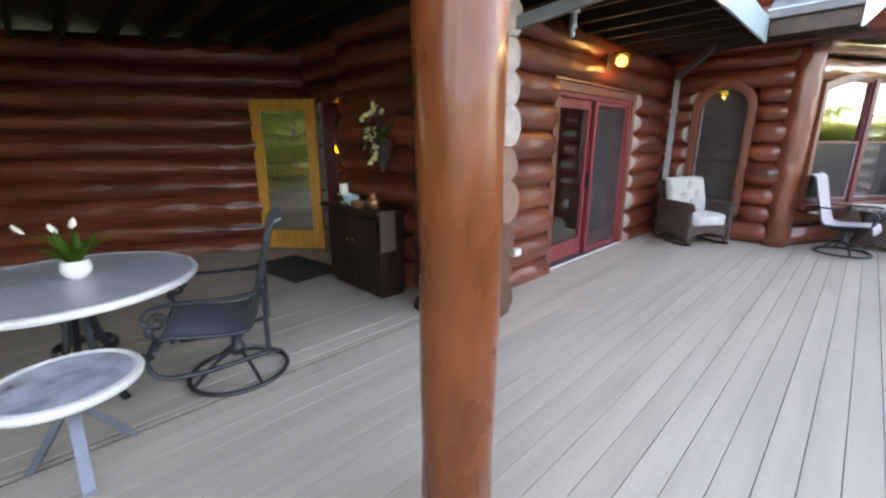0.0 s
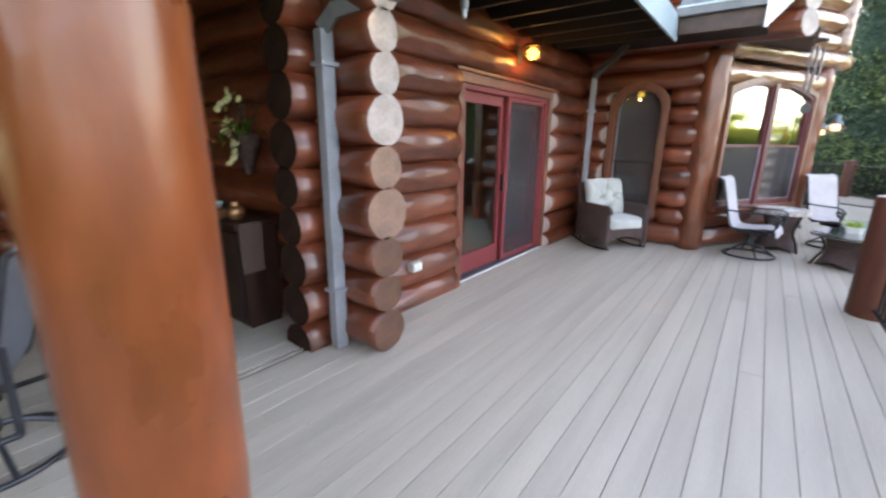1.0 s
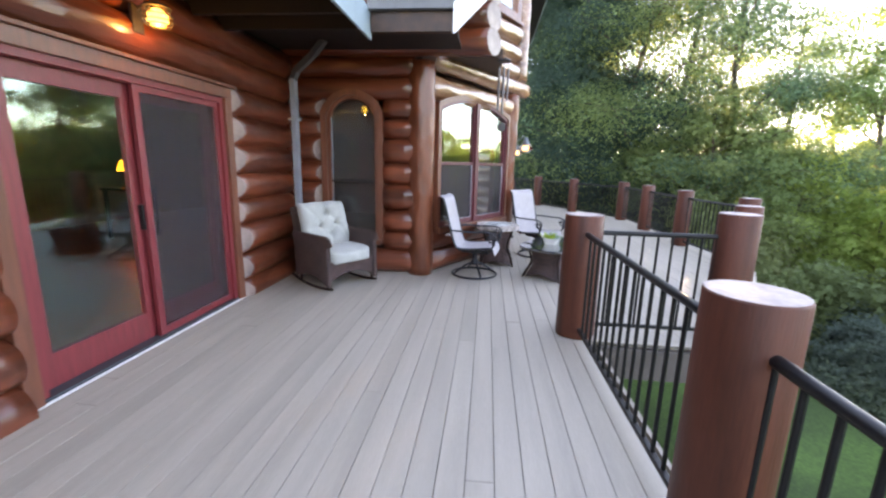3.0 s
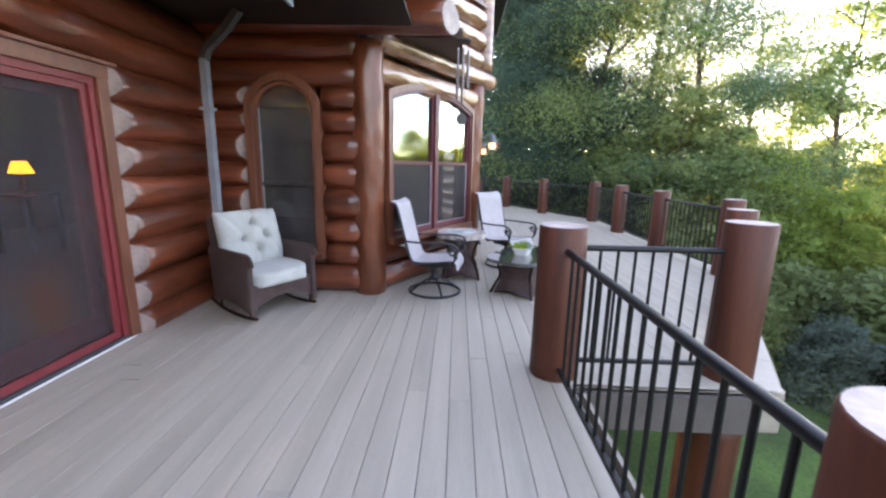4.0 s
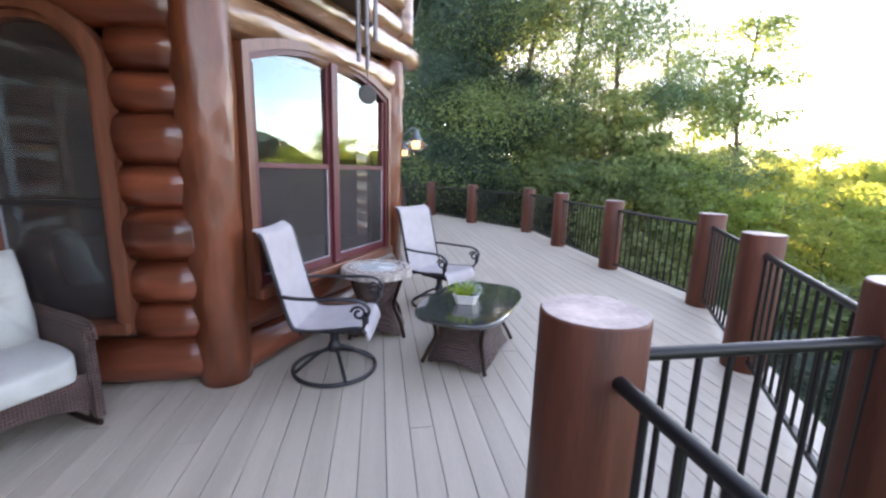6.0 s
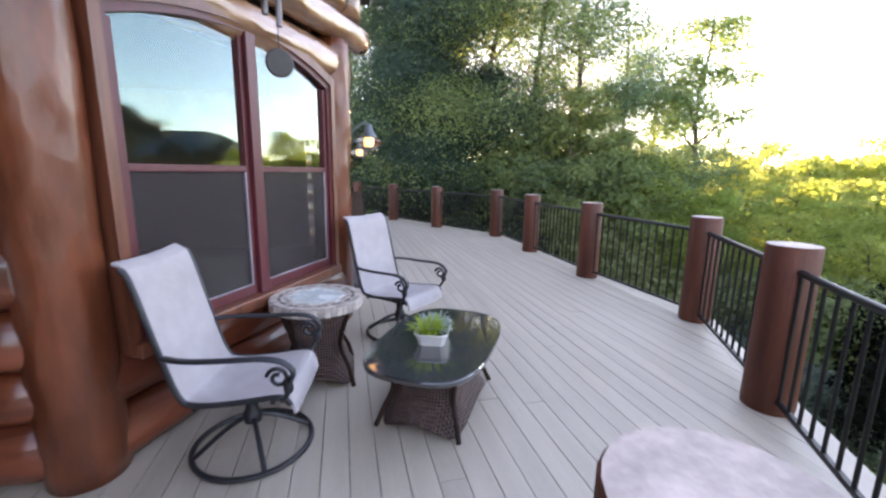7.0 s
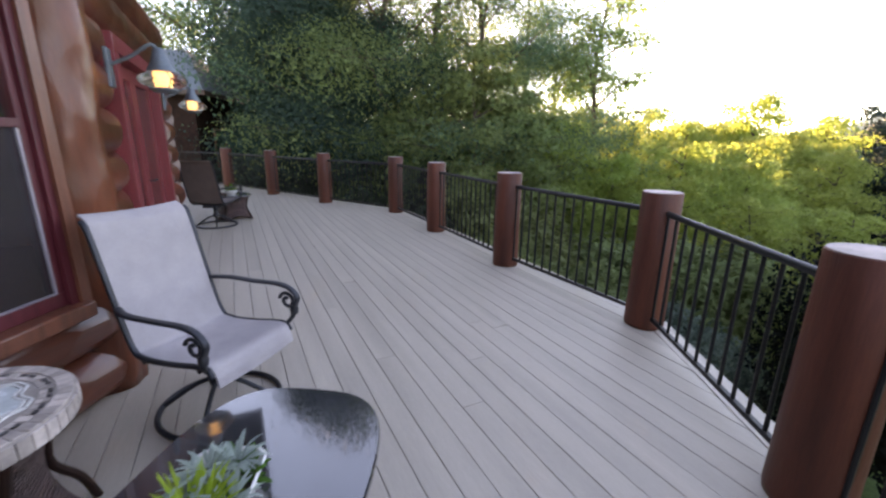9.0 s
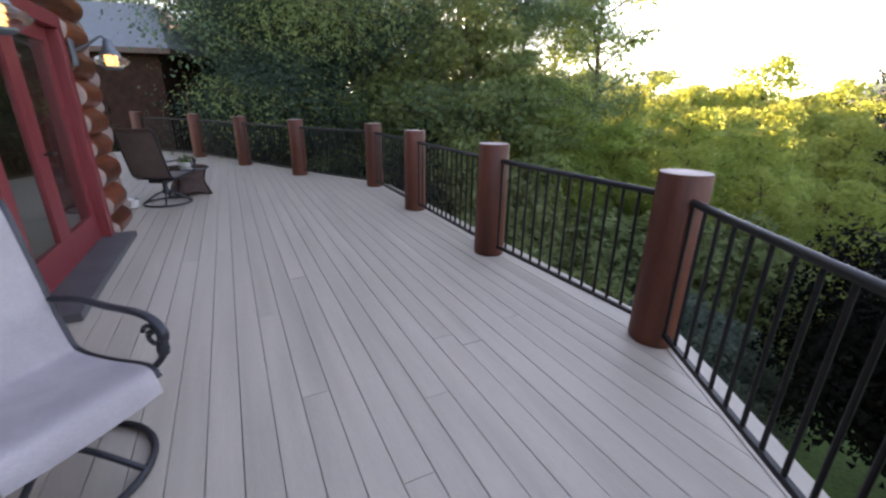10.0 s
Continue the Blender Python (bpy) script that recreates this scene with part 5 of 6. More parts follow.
sling_chair(pose(14.55, -0.80, 0, 0, 0, 62), M_SLINGBROWN, "brown sling swivel chair beyond the red doors")


def wicker_rocker():
    c = thing("wicker_rocker", "brown wicker rocking armchair with tufted cream cushions", "rocking chair", pose(7.10, 1.75, 0, 0, 0, -33) @ Matrix.Diagonal((0.86, 0.86, 1, 1)))
    low = [(-0.365 + 0.073 * i, 0.20 - 0.09 * (abs(-0.365 + 0.073 * i) / 0.365) ** 2) for i in range(11)]
    part("apron", fill_bm(low + [(0.365, 0.34), (-0.365, 0.34)], -0.36, -0.33), M_WICKER, c)
    part("seat_deck", B(-0.365, 0.365, -0.33, 0.33, 0.27, 0.31, 0.01), M_WICKER, c)
    for s in (-1, 1):
        side = [(-0.40, 0.06), (-0.39, 0.40), (-0.385, 0.585), (-0.33, 0.605), (-0.10, 0.60), (0.12, 0.60), (0.34, 0.61), (0.41, 0.60), (0.39, 0.40), (0.36, 0.10), (0.10, 0.15), (-0.15, 0.14)]
        b = bmesh.new()
        v0 = [b.verts.new((0.365 * s, y, z)) for y, z in side]
        v1 = [b.verts.new((0.43 * s, y, z)) for y, z in side]
        b.faces.new(v0)
        b.faces.new(v1)
        for k in range(len(side)):
            b.faces.new((v0[k], v0[(k + 1) % len(side)], v1[(k + 1) % len(side)], v1[k]))
        bmesh.ops.recalc_face_normals(b, faces=b.faces)
        bmesh.ops.bevel(b, geom=[e for e in b.edges], offset=0.014, segments=2, affect="EDGES", profile=0.5)
        part("arm_panel", b, M_WICKER, c, smooth=True)
        part("arm_roll", T(smooth_path([(0.40 * s, -0.415, 0.53), (0.40 * s, -0.395, 0.58), (0.40 * s, -0.34, 0.605), (0.40 * s, -0.10, 0.605), (0.40 * s, 0.14, 0.605), (0.41 * s, 0.40, 0.60)], 4), 0.047, 10, (1, 0.5)), M_WICKER, c, smooth=True)
        part("runner", T(smooth_path([(0.38 * s, -0.42, 0.045), (0.38 * s, -0.2, 0.022), (0.38 * s, 0.05, 0.018), (0.38 * s, 0.30, 0.035), (0.38 * s, 0.52, 0.085)], 4), 0.017, 8), M_CABINET, c, smooth=True)
        for y, z in ((-0.33, 0.035), (0.30, 0.04)):
            part("runner_block", T([(0.38 * s, y, z), (0.38 * s, y, z + 0.10)], 0.018), M_CABINET, c)
    b = B(-0.37, 0.37, -0.03, 0.03, 0.0, 0.66, 0.02)
    part("back_panel", b, M_WICKER, c, m=pose(0, 0.36, 0.28, -14, 0, 0), smooth=True)
    part("seat_cushion", pillow_bm(0.365, 0.375, 0.088, 0.20), M_CUSHION, c, m=pose(0, -0.055, 0.385), smooth=True)
    part("back_cushion", tufted_bm(0.375, 0.13, 0.292, ((-0.09, -0.01), (0.02, 0.15), (0.17, 0.02), (0.06, -0.12))), M_CUSHION, c, m=pose(-0.01, 0.25, 0.695, -17, 0, 0), smooth=True)
    return c


wicker_rocker()


def flared_base(half_a, half_b, h, waist=0.78):
    """A four-cornered woven base, drawn in at mid height and flared at the feet."""
    bm = bmesh.new()
    rings = []
    for j in range(9):
        s = j / 8
        k = waist + (1 - waist) * (abs(s - 0.55) / 0.55) ** 1.8 if s < 0.55 else waist + (0.92 - waist) * ((s - 0.55) / 0.45) ** 1.5
        ring = []
        for i in range(32):
            a = i * math.tau / 32
            c, q = math.cos(a), math.sin(a)
            x = math.copysign(abs(c) ** 0.5, c) * half_a * k
            y = math.copysign(abs(q) ** 0.5, q) * half_b * k
            lift = 0.07 * (1 - s) ** 3 * max(0, 1 - (min(abs(c), abs(q)) / 0.55)) * 1.0
            ring.append(bm.verts.new((x, y, 0.012 + s * h + lift)))
        rings.append(ring)
    for u, v in zip(rings, rings[1:]):
        for i in range(32):
            bm.faces.new((u[i], u[(i + 1) % 32], v[(i + 1) % 32], v[i]))
    bm.faces.new(rings[0][::-1])
    bm.faces.new(rings[-1])
    bmesh.ops.recalc_face_normals(bm, faces=bm.faces)
    return bm


def corner_legs(c, half_a, half_b, h, waist=0.78):
    for sx in (-1, 1):
        for sy in (-1, 1):
            q = 0.84
            pts = [(sx * half_a * q * 1.06, sy * half_b * q * 1.06, 0.0), (sx * half_a * q * 0.93, sy * half_b * q * 0.93, h * 0.25), (sx * half_a * q * waist, sy * half_b * q * waist, h * 0.55), (sx * half_a * q * 0.93, sy * half_b * q * 0.93, h)]
            part("leg", T(smooth_path(pts, 4), [0.016] * 13, 8), M_CABINET, c, smooth=True)


def plate_bm(a, b, z0, z1, e=1.0, n=48, bevel=0.008):
    prof = [(1 - bevel / a, z0), (1, z0 + bevel), (1, z1 - bevel), (1 - bevel / a, z1)]
    bm = bmesh.new()
    rings = []
    for s, z in prof:
        rings.append([bm.verts.new((math.copysign(abs(math.cos(k * math.tau / n)) ** e, math.cos(k * math.tau / n)) * a * s, math.copysign(abs(math.sin(k * math.tau / n)) ** e, math.sin(k * math.tau / n)) * b * s, z)) for k in range(n)])
    for u, v in zip(rings, rings[1:]):
        for k in range(n):
            bm.faces.new((u[k], u[(k + 1) % n], v[(k + 1) % n], v[k]))
    bm.faces.new(rings[0][::-1])
    bm.faces.new(rings[-1])
    bmesh.ops.recalc_face_normals(bm, faces=bm.faces)
    return bm


def coffee_table():
    c = thing("coffee_table", "long black glass-topped coffee table on a flared wicker base", "coffee table", pose(8.02, -1.04, 0, 0, 0, -32))
    part("tabletop", plate_bm(0.58, 0.36, 0.405, 0.44, 0.62), M_BLACKTOP, c, "glossy black top")
    part("wicker_base", flared_base(0.42, 0.27, 0.39), M_WICKER, c, smooth=True)
    corner_legs(c, 0.44, 0.29, 0.40)
    return c


coffee_table()


def mosaic_table():
    c = thing("mosaic_table", "round mosaic-topped side table with a wicker base", "side table", pose(8.56, -0.26, 0))
    part("top_disc", plate_bm(0.318, 0.318, 0.535, 0.60), M_GROUT, c)
    def ring_pts(add):
        pts = []
        for k in range(8):
            for da, rr in ((-0.30, 0.166), (-0.12, 0.192), (0.12, 0.192), (0.30, 0.166)):
                t = k * math.tau / 8 + da
                pts.append(((rr + add) * math.cos(t), (rr + add) * math.sin(t)))
        return pts
    inlay = fill_bm(ring_pts(-0.006), 0.0, 0.005)
    flat = Matrix(((1, 0, 0, 0), (0, 0, 1, 0), (0, 1, 0, 0.599), (0, 0, 0, 1)))
    part("stone_inlay", inlay, M_TILEPALE, c, m=flat)
    for add in (0.0, 0.018):
        pts = ring_pts(add)
        for (xa, ya), (xb, yb) in zip(pts, pts[1:] + pts[:1]):
            ln = math.hypot(xb - xa, yb - ya)
            part("border_tile", B(0.001, ln - 0.001, -0.0035, 0.0035, 0, 0.0065), M_RIM, c, m=pose(xa, ya, 0.599, 0, 0, math.degrees(math.atan2(yb - ya, xb - xa))))
    shared = mesh_of("mosaic_tile", B(-0.018, 0.018, -0.023, 0.023, 0, 0.006, 0.0015), M_TILE)
    small = mesh_of("mosaic_tile", B(-0.011, 0.011, -0.006, 0.006, 0, 0.006, 0.001), M_TILEDARK)
    mid = mesh_of("mosaic_tile", B(-0.014, 0.014, -0.010, 0.010, 0, 0.005, 0.001), M_TILE)
    edge = mesh_of("rim_tile", B(-0.019, 0.019, -0.004, 0.004, -0.028, 0.028, 0.0015), M_TILE)
    for k in range(48):
        t = k * math.tau / 48
        for name, me, rr, z, turn in (("mosaic_tile", shared, 0.290, 0.599, 90), ("rim_tile", edge, 0.320, 0.567, 90), ("mosaic_tile", small if k % 3 else mid, 0.252, 0.599, 96), ("mosaic_tile", mid, 0.233, 0.599, 90)):
            ob = new(name, me)
            ob.parent = c
            ob.matrix_basis = pose(rr * math.cos(t), rr * math.sin(t), z, 0, 0, math.degrees(t) + turn)
    part("wicker_base", flared_base(0.25, 0.25, 0.525, 0.68), M_WICKER, c, smooth=True)
    corner_legs(c, 0.27, 0.27, 0.53, 0.68)
    return c


mosaic_table()


# ---- plants ----
def blade(bm, base, az, length, width, bend, lift, n=7, cup=0.25):
    """One leaf blade that rises, bends over and comes to a point."""
    p = Vector(base)
    d = Vector((math.cos(az) * math.cos(lift), math.sin(az) * math.cos(lift), math.sin(lift)))
    side = Vector((-math.sin(az), math.cos(az), 0))
    rows = []
    for i in range(n + 1):
        s = i / n
        w = width * (math.sin(math.pi * min(1, s * 0.93 + 0.07)) ** 0.8) * 0.5
        up = side.cross(d)
        rows.append((bm.verts.new(p - side * w + up * cup * w), bm.verts.new(p), bm.verts.new(p + side * w + up * cup * w)))
        p = p + d * (length / n)
        ax = side
        d = (Matrix.Rotation(-bend / n * -1, 3, ax) @ d).normalized()
    for u, v in zip(rows, rows[1:]):
        for k in (0, 1):
            bm.faces.new((u[k], u[k + 1], v[k + 1], v[k]))


def leaf_bunch(n, seed, r0, length, width, bend, lift=(0.5, 1.4)):
    rnd = random.Random(seed)
    bm = bmesh.new()
    for k in range(n):
        a = k * 2.4 + rnd.uniform(-0.3, 0.3)
        r = r0 * math.sqrt(rnd.random())
        blade(bm, (r * math.cos(a), r * math.sin(a), 0), a, length * rnd.uniform(0.6, 1.1), width * rnd.uniform(0.75, 1.2), bend * rnd.uniform(0.5, 1.3), rnd.uniform(*lift))
    return bm


def lily_plant():
    c = thing("potted_peace_lily", "peace lily with white flowers in a white pot on a table", "potted plant", pose(0.06, 3.24, 0.721) @ Matrix.Diagonal((0.80, 0.80, 0.85, 1)))
    part("pot", lathe([(0.05, 0.0), (0.085, 0.03), (0.098, 0.075), (0.088, 0.115), (0.092, 0.13), (0.08, 0.132), (0.076, 0.115)]), M_CERAMIC, c, smooth=True)
    part("soil", lathe([(0.076, 0.100), (0.076, 0.114)]), M_SOIL, c)
    rnd = random.Random(8)
    for k in range(22):
        b = bmesh.new()
        az = k * 2.4 + rnd.uniform(-0.3, 0.3)
        blade(b, (0.03 * math.cos(az), 0.03 * math.sin(az), 0), az, 0.26 * rnd.uniform(0.6, 1.1), 0.07 * rnd.uniform(0.75, 1.2), 0.8 * rnd.uniform(0.5, 1.3), rnd.uniform(0.95, 1.5))
        part("leaf", b, M_PLANT, c, m=pose(0, 0, 0.11))
    for az, ln, lift in ((2.6, 0.36, 0.75), (1.2, 0.27, 1.3), (2.2, 0.25, 1.2)):
        tip = Vector((math.cos(az) * math.cos(lift) * ln, math.sin(az) * math.cos(lift) * ln, math.sin(lift) * ln * 0.9 + 0.11))
        part("flower_stem", T(smooth_path([(0, 0, 0.11), (tip.x * 0.4, tip.y * 0.4, 0.11 + (tip.z - 0.11) * 0.6), tip], 4), 0.0035, 6), M_PLANT, c)
        b = bmesh.new()
        blade(b, (0, 0, 0), az, 0.10, 0.055, 0.5, 1.0, cup=0.5)
        part("spathe", b, M_PETAL, c, m=Matrix.Translation(tip))
    return c


def planter():
    c = thing("planter", "white long angular ceramic planter of mixed succulents on the coffee table", "planter", pose(8.01, -1.00, 0.441, 0, 0, -20))
    corners = ((-0.155, -0.07), (-0.125, -0.10), (0.125, -0.10), (0.155, -0.07), (0.155, 0.07), (0.125, 0.10), (-0.125, 0.10), (-0.155, 0.07))
    b = bmesh.new()
    rings = []
    for s, z in ((0.60, 0.0), (0.80, 0.0), (0.84, 0.02), (0.98, 0.070), (1.06, 0.076), (1.06, 0.086), (0.98, 0.086), (0.93, 0.070), (0.74, 0.02)):
        rings.append([b.verts.new((x * s, y * s, z)) for x, y in corners])
    for u, v in zip(rings, rings[1:]):
        for k in range(8):
            b.faces.new((u[k], u[(k + 1) % 8], v[(k + 1) % 8], v[k]))
    b.faces.new(rings[0][::-1])
    b.faces.new(rings[-1])
    bmesh.ops.recalc_face_normals(b, faces=b.faces)
    bmesh.ops.bevel(b, geom=list(b.edges), offset=0.003, segments=2, affect="EDGES", profile=0.5)
    part("pot_wall", b, M_CERAMIC, c)
    part("soil", plate_bm(0.135, 0.085, 0.04, 0.064, 0.5), M_SOIL, c)
    part("lime_tuft", leaf_bunch(90, 5, 0.065, 0.125, 0.009, 0.9, (0.8, 1.5)), M_LIME, c, m=pose(-0.08, 0.02, 0.068))["kind"] = "stuff"
    for k, (x, y, z, s) in enumerate(((0.06, 0.03, 0.09, 0.11), (0.10, -0.03, 0.085, 0.09), (0.02, 0.06, 0.08, 0.09), (-0.03, -0.06, 0.075, 0.08))):
        part("rosette", leaf_bunch(36, 60 + k, 0.02, s, 0.013, 1.3, (0.2, 1.4)), M_SUCC, c, m=pose(x, y, z))["kind"] = "stuff"
    part("green_sprig", leaf_bunch(40, 8, 0.055, 0.07, 0.026, 0.8, (0.2, 1.3)), M_PLANT, c, m=pose(0.07, -0.03, 0.06))["kind"] = "stuff"
    part("green_sprig", leaf_bunch(34, 9, 0.05, 0.06, 0.024, 0.8, (0.2, 1.3)), M_PLANT, c, m=pose(-0.02, 0.0, 0.06))["kind"] = "stuff"
    return c


planter()


# ---- covered porch ----
def porch_table():
    c = thing("patio_table", "round grey-topped patio table with a white rim", "patio table", pose(0.02, 3.25, 0))
    part("tabletop", plate_bm(0.64, 0.64, 0.690, 0.716), M_TABLETOP, c)
    part("rim", T([(0.645 * math.cos(k * math.tau / 56), 0.645 * math.sin(k * math.tau / 56), 0.696) for k in range(57)], 0.024, 8), M_RIM, c, smooth=True)
    for k in range(4):
        a = k * math.tau / 4 + 0.35
        p = [(0.10 * math.cos(a), 0.10 * math.sin(a), 0.69), (0.07 * math.cos(a), 0.07 * math.sin(a), 0.42), (0.16 * math.cos(a), 0.16 * math.sin(a), 0.15), (0.36 * math.cos(a), 0.36 * math.sin(a), 0.012)]
        part("leg", T(smooth_path(p, 5), 0.022, 8), M_FRAME, c, smooth=True)
    part("ring_brace", T([(0.155 * math.cos(k * math.tau / 32), 0.155 * math.sin(k * math.tau / 32), 0.27) for k in range(33)], 0.022, 8, (0.6, 1.3)), M_FRAME, c, smooth=True)
    return c


porch_table()
lily_plant()


def small_table():
    c = thing("small_table", "low round side table with a mottled stone top and white rim", "side table", pose(-0.09, 2.40, 0))
    part("tabletop", plate_bm(0.265, 0.265, 0.445, 0.468), mat("veined_stone", (0.36, 0.40, 0.44), 0.3, var=0.3, scale=9, fine=0.12), c)
    part("rim", T([(0.272 * math.cos(k * math.tau / 48), 0.272 * math.sin(k * math.tau / 48), 0.452) for k in range(49)], 0.025, 8, (1, 1)), M_RIM, c, smooth=True)
    steel = mat("blue_grey_steel_leg", (0.15, 0.17, 0.20), 0.35, metal=0.4, var=0.15, fine=0.1)
    side = [(0.015, 0.44), (0.035, 0.28), (0.20, 0.02), (0.215, 0.0), (0.245, 0.0), (0.24, 0.02), (0.065, 0.285), (0.048, 0.44)]
    for k in range(3):
        part("leg", fill_bm(side, -0.024, 0.024), steel, c, m=pose(0, 0, 0, 0, 0, 28 + k * 120))
    return c


small_table()


def console():
    c = thing("console_cabinet", "dark wooden console cabinet against the log wall", "cabinet", pose(2.36, 3.60, 0))
    part("body", B(-0.15, 0.16, -0.46, 0.46, 0.05, 0.84, 0.006), M_CABINET, c)
    part("worktop", B(-0.21, 0.165, -0.52, 0.52, 0.84, 0.885, 0.01), M_CABINET, c)
    part("plinth", B(-0.12, 0.15, -0.44, 0.44, 0.0, 0.05), M_CABINET, c)
    for y in (-0.225, 0.225):
        d = part("door", B(-0.172, -0.152, y - 0.215, y + 0.215, 0.09, 0.80, 0.008), M_CABINET, c)
        part("knob", lathe([(0.006, 0), (0.012, 0.012), (0.010, 0.022)], 12), M_COPPER, d, m=pose(-0.172, y * 0.2, 0.55, 0, -90, 0))
    return c


console()


def porch_smalls():
    s = thing("cake_stand", "white pedestal stand with an ivory candle on the console", "candle stand", pose(2.30, 3.86, 0.885))
    part("stand", lathe([(0.045, 0.0), (0.05, 0.01), (0.018, 0.03), (0.016, 0.08), (0.075, 0.095), (0.08, 0.105)]), M_CERAMIC, s, smooth=True)
    part("candle", lathe([(0.042, 0.106), (0.045, 0.11), (0.045, 0.20), (0.04, 0.205)]), M_CANDLE, s, smooth=True)
    b = thing("bowl", "teal ceramic bowl on the console", "bowl", pose(2.26, 3.66, 0.885))
    part("bowl_body", lathe([(0.035, 0.0), (0.04, 0.012), (0.08, 0.055), (0.095, 0.10), (0.09, 0.10), (0.072, 0.055), (0.03, 0.02)]), M_TEAL, b, smooth=True)
    k = thing("copper_pot", "round copper pot at the end of the console", "pot", pose(2.28, 3.30, 0.885) @ Matrix.Diagonal((0.72, 0.72, 0.72, 1)))
    part("pot_body", lathe([(0.06, 0.0), (0.095, 0.04), (0.10, 0.09), (0.08, 0.14), (0.055, 0.155), (0.05, 0.19), (0.02, 0.20)]), M_COPPER, k, smooth=True)
    k = thing("copper_bowl", "low copper dish on the console", "dish", pose(2.22, 3.45, 0.885))
    part("dish_body", lathe([(0.05, 0.0), (0.085, 0.04), (0.09, 0.07), (0.082, 0.07), (0.05, 0.02)]), M_COPPER, k, smooth=True)
    t = thing("towel", "brown towel hung over the end of the console", "towel", pose(2.26, 3.07, 0))
    part("cloth", B(-0.09, 0.09, -0.012, 0.005, 0.50, 0.893, 0.005), M_CLOTH, t)
    d = thing("door_mat", "dark bristle door mat before the entry door", "door mat", pose(2.10, 4.78, 0.0, 0, 0, 8))
    part("bristle_mat", B(-0.32, 0.32, -0.50, 0.50, 0.002, 0.018, 0.006), M_MAT, d)
    part("border", ring_bm([(-0.335, -0.515), (-0.335, 0.515), (0.335, 0.515), (0.335, -0.515)], [(-0.31, -0.49), (-0.31, 0.49), (0.31, 0.49), (0.31, -0.49)], 0.0, 0.012, True), M_BLACK, d, m=Matrix(((1, 0, 0, 0), (0, 0, 1, 0), (0, 1, 0, 0.002), (0, 0, 0, 1))))
    w = thing("hanging_basket", "pale yellow flowers spilling from a woven wall basket", "flower basket", pose(2.46, 3.37, 1.64))
    part("wall_basket", lathe([(0.02, -0.42), (0.06, -0.30), (0.10, -0.16), (0.105, -0.10), (0.09, -0.10)], 20), M_WICKER, w, smooth=True)
    part("twigs", leaf_bunch(16, 31, 0.05, 0.46, 0.008, 0.4, (1.0, 1.5)), M_BARK, w, m=pose(0, 0, -0.12))["kind"] = "stuff"
    part("greenery", leaf_bunch(30, 32, 0.08, 0.20, 0.035, 1.8, (0.1, 1.3)), M_PLANT, w, m=pose(-0.04, 0, -0.08))["kind"] = "stuff"
    rnd = random.Random(33)
    for k in range(34):
        b = bmesh.new()
        for q in range(6):
            blade(b, (0, 0, 0), q * math.tau / 6 + k, 0.036, 0.024, 0.6, 0.5, n=4)
        part("blossom", b, M_CREAM, w, m=pose(-0.09 - rnd.random() * 0.06, rnd.gauss(0, 0.07), rnd.uniform(-0.34, 0.22), rnd.uniform(-40, 40), -60 + rnd.uniform(-30, 30), 0))


porch_smalls()


# ---- hanging and far things ----
def wind_chime():
    c = thing("wind_chime", "dark metal wind chime with long tubes and a round sail", "wind chime", pose(7.60, -0.21, 0))
    part("hook_cord", T([(0, 0, 2.88), (0, 0, 2.71)], 0.003, 5), M_CHIME, c)
    part("top_ring", lathe([(0.02, 2.73), (0.075, 2.715), (0.085, 2.70), (0.075, 2.69), (0.01, 2.69)], 24), M_CHIME, c, smooth=True)
    for k in range(6):
        a = k * math.tau / 6
        part("chime_tube", T([(0.06 * math.cos(a), 0.06 * math.sin(a), 2.65 - 0.012 * k), (0.06 * math.cos(a), 0.06 * math.sin(a), 2.11 + 0.035 * k)], 0.014, 10), M_TUBE, c, smooth=True)
        part("tube_cord", T([(0.06 * math.cos(a), 0.06 * math.sin(a), 2.695), (0.06 * math.cos(a), 0.06 * math.sin(a), 2.60)], 0.002, 4), M_CHIME, c)
    part("striker", lathe([(0.03, 2.345), (0.036, 2.355), (0.03, 2.365)], 18), M_CHIME, c)
    part("sail_cord", T([(0, 0, 2.695), (0, 0, 2.00)], 0.0025, 5), M_CHIME, c)
    part("sail", lathe([(0.055, -0.006), (0.06, 0.0), (0.055, 0.006)], 28), M_CHIME, c, m=pose(0, 0, 1.945, 0, 90, 20))
    return c


wind_chime()


def far_table():
    c = thing("wicker_side_table", "small dark wicker table beyond the red doors", "side table", pose(15.15, -1.05, 0, 0, 0, 20))
    part("tabletop", plate_bm(0.30, 0.30, 0.405, 0.43, 0.7), M_BLACKTOP, c)
    part("wicker_base", flared_base(0.26, 0.26, 0.40), M_WICKER, c, smooth=True)
    corner_legs(c, 0.26, 0.26, 0.40)
    p = thing("potted_fern", "small green plant in a pale bowl on the far table", "potted plant", pose(15.13, -1.05, 0.43))
    part("pot", lathe([(0.06, 0.0), (0.10, 0.04), (0.11, 0.08), (0.095, 0.08)]), M_CERAMIC, p, smooth=True)
    part("leaves", leaf_bunch(34, 44, 0.06, 0.18, 0.03, 1.2), M_PLANT, p, m=pose(0, 0, 0.07))


far_table()


def wall_pot():
    p = thing("small_pot", "small pale pot on the deck against the log wall", "pot", pose(14.38, -0.40, 0.0))
    part("pot", lathe([(0.05, 0.0), (0.075, 0.02), (0.085, 0.10), (0.09, 0.125), (0.078, 0.125), (0.07, 0.09)], 20), M_RIM, p, smooth=True)
    part("soil", lathe([(0.0, 0.10), (0.072, 0.10), (0.07, 0.095)], 16), M_SOIL, p)


wall_pot()


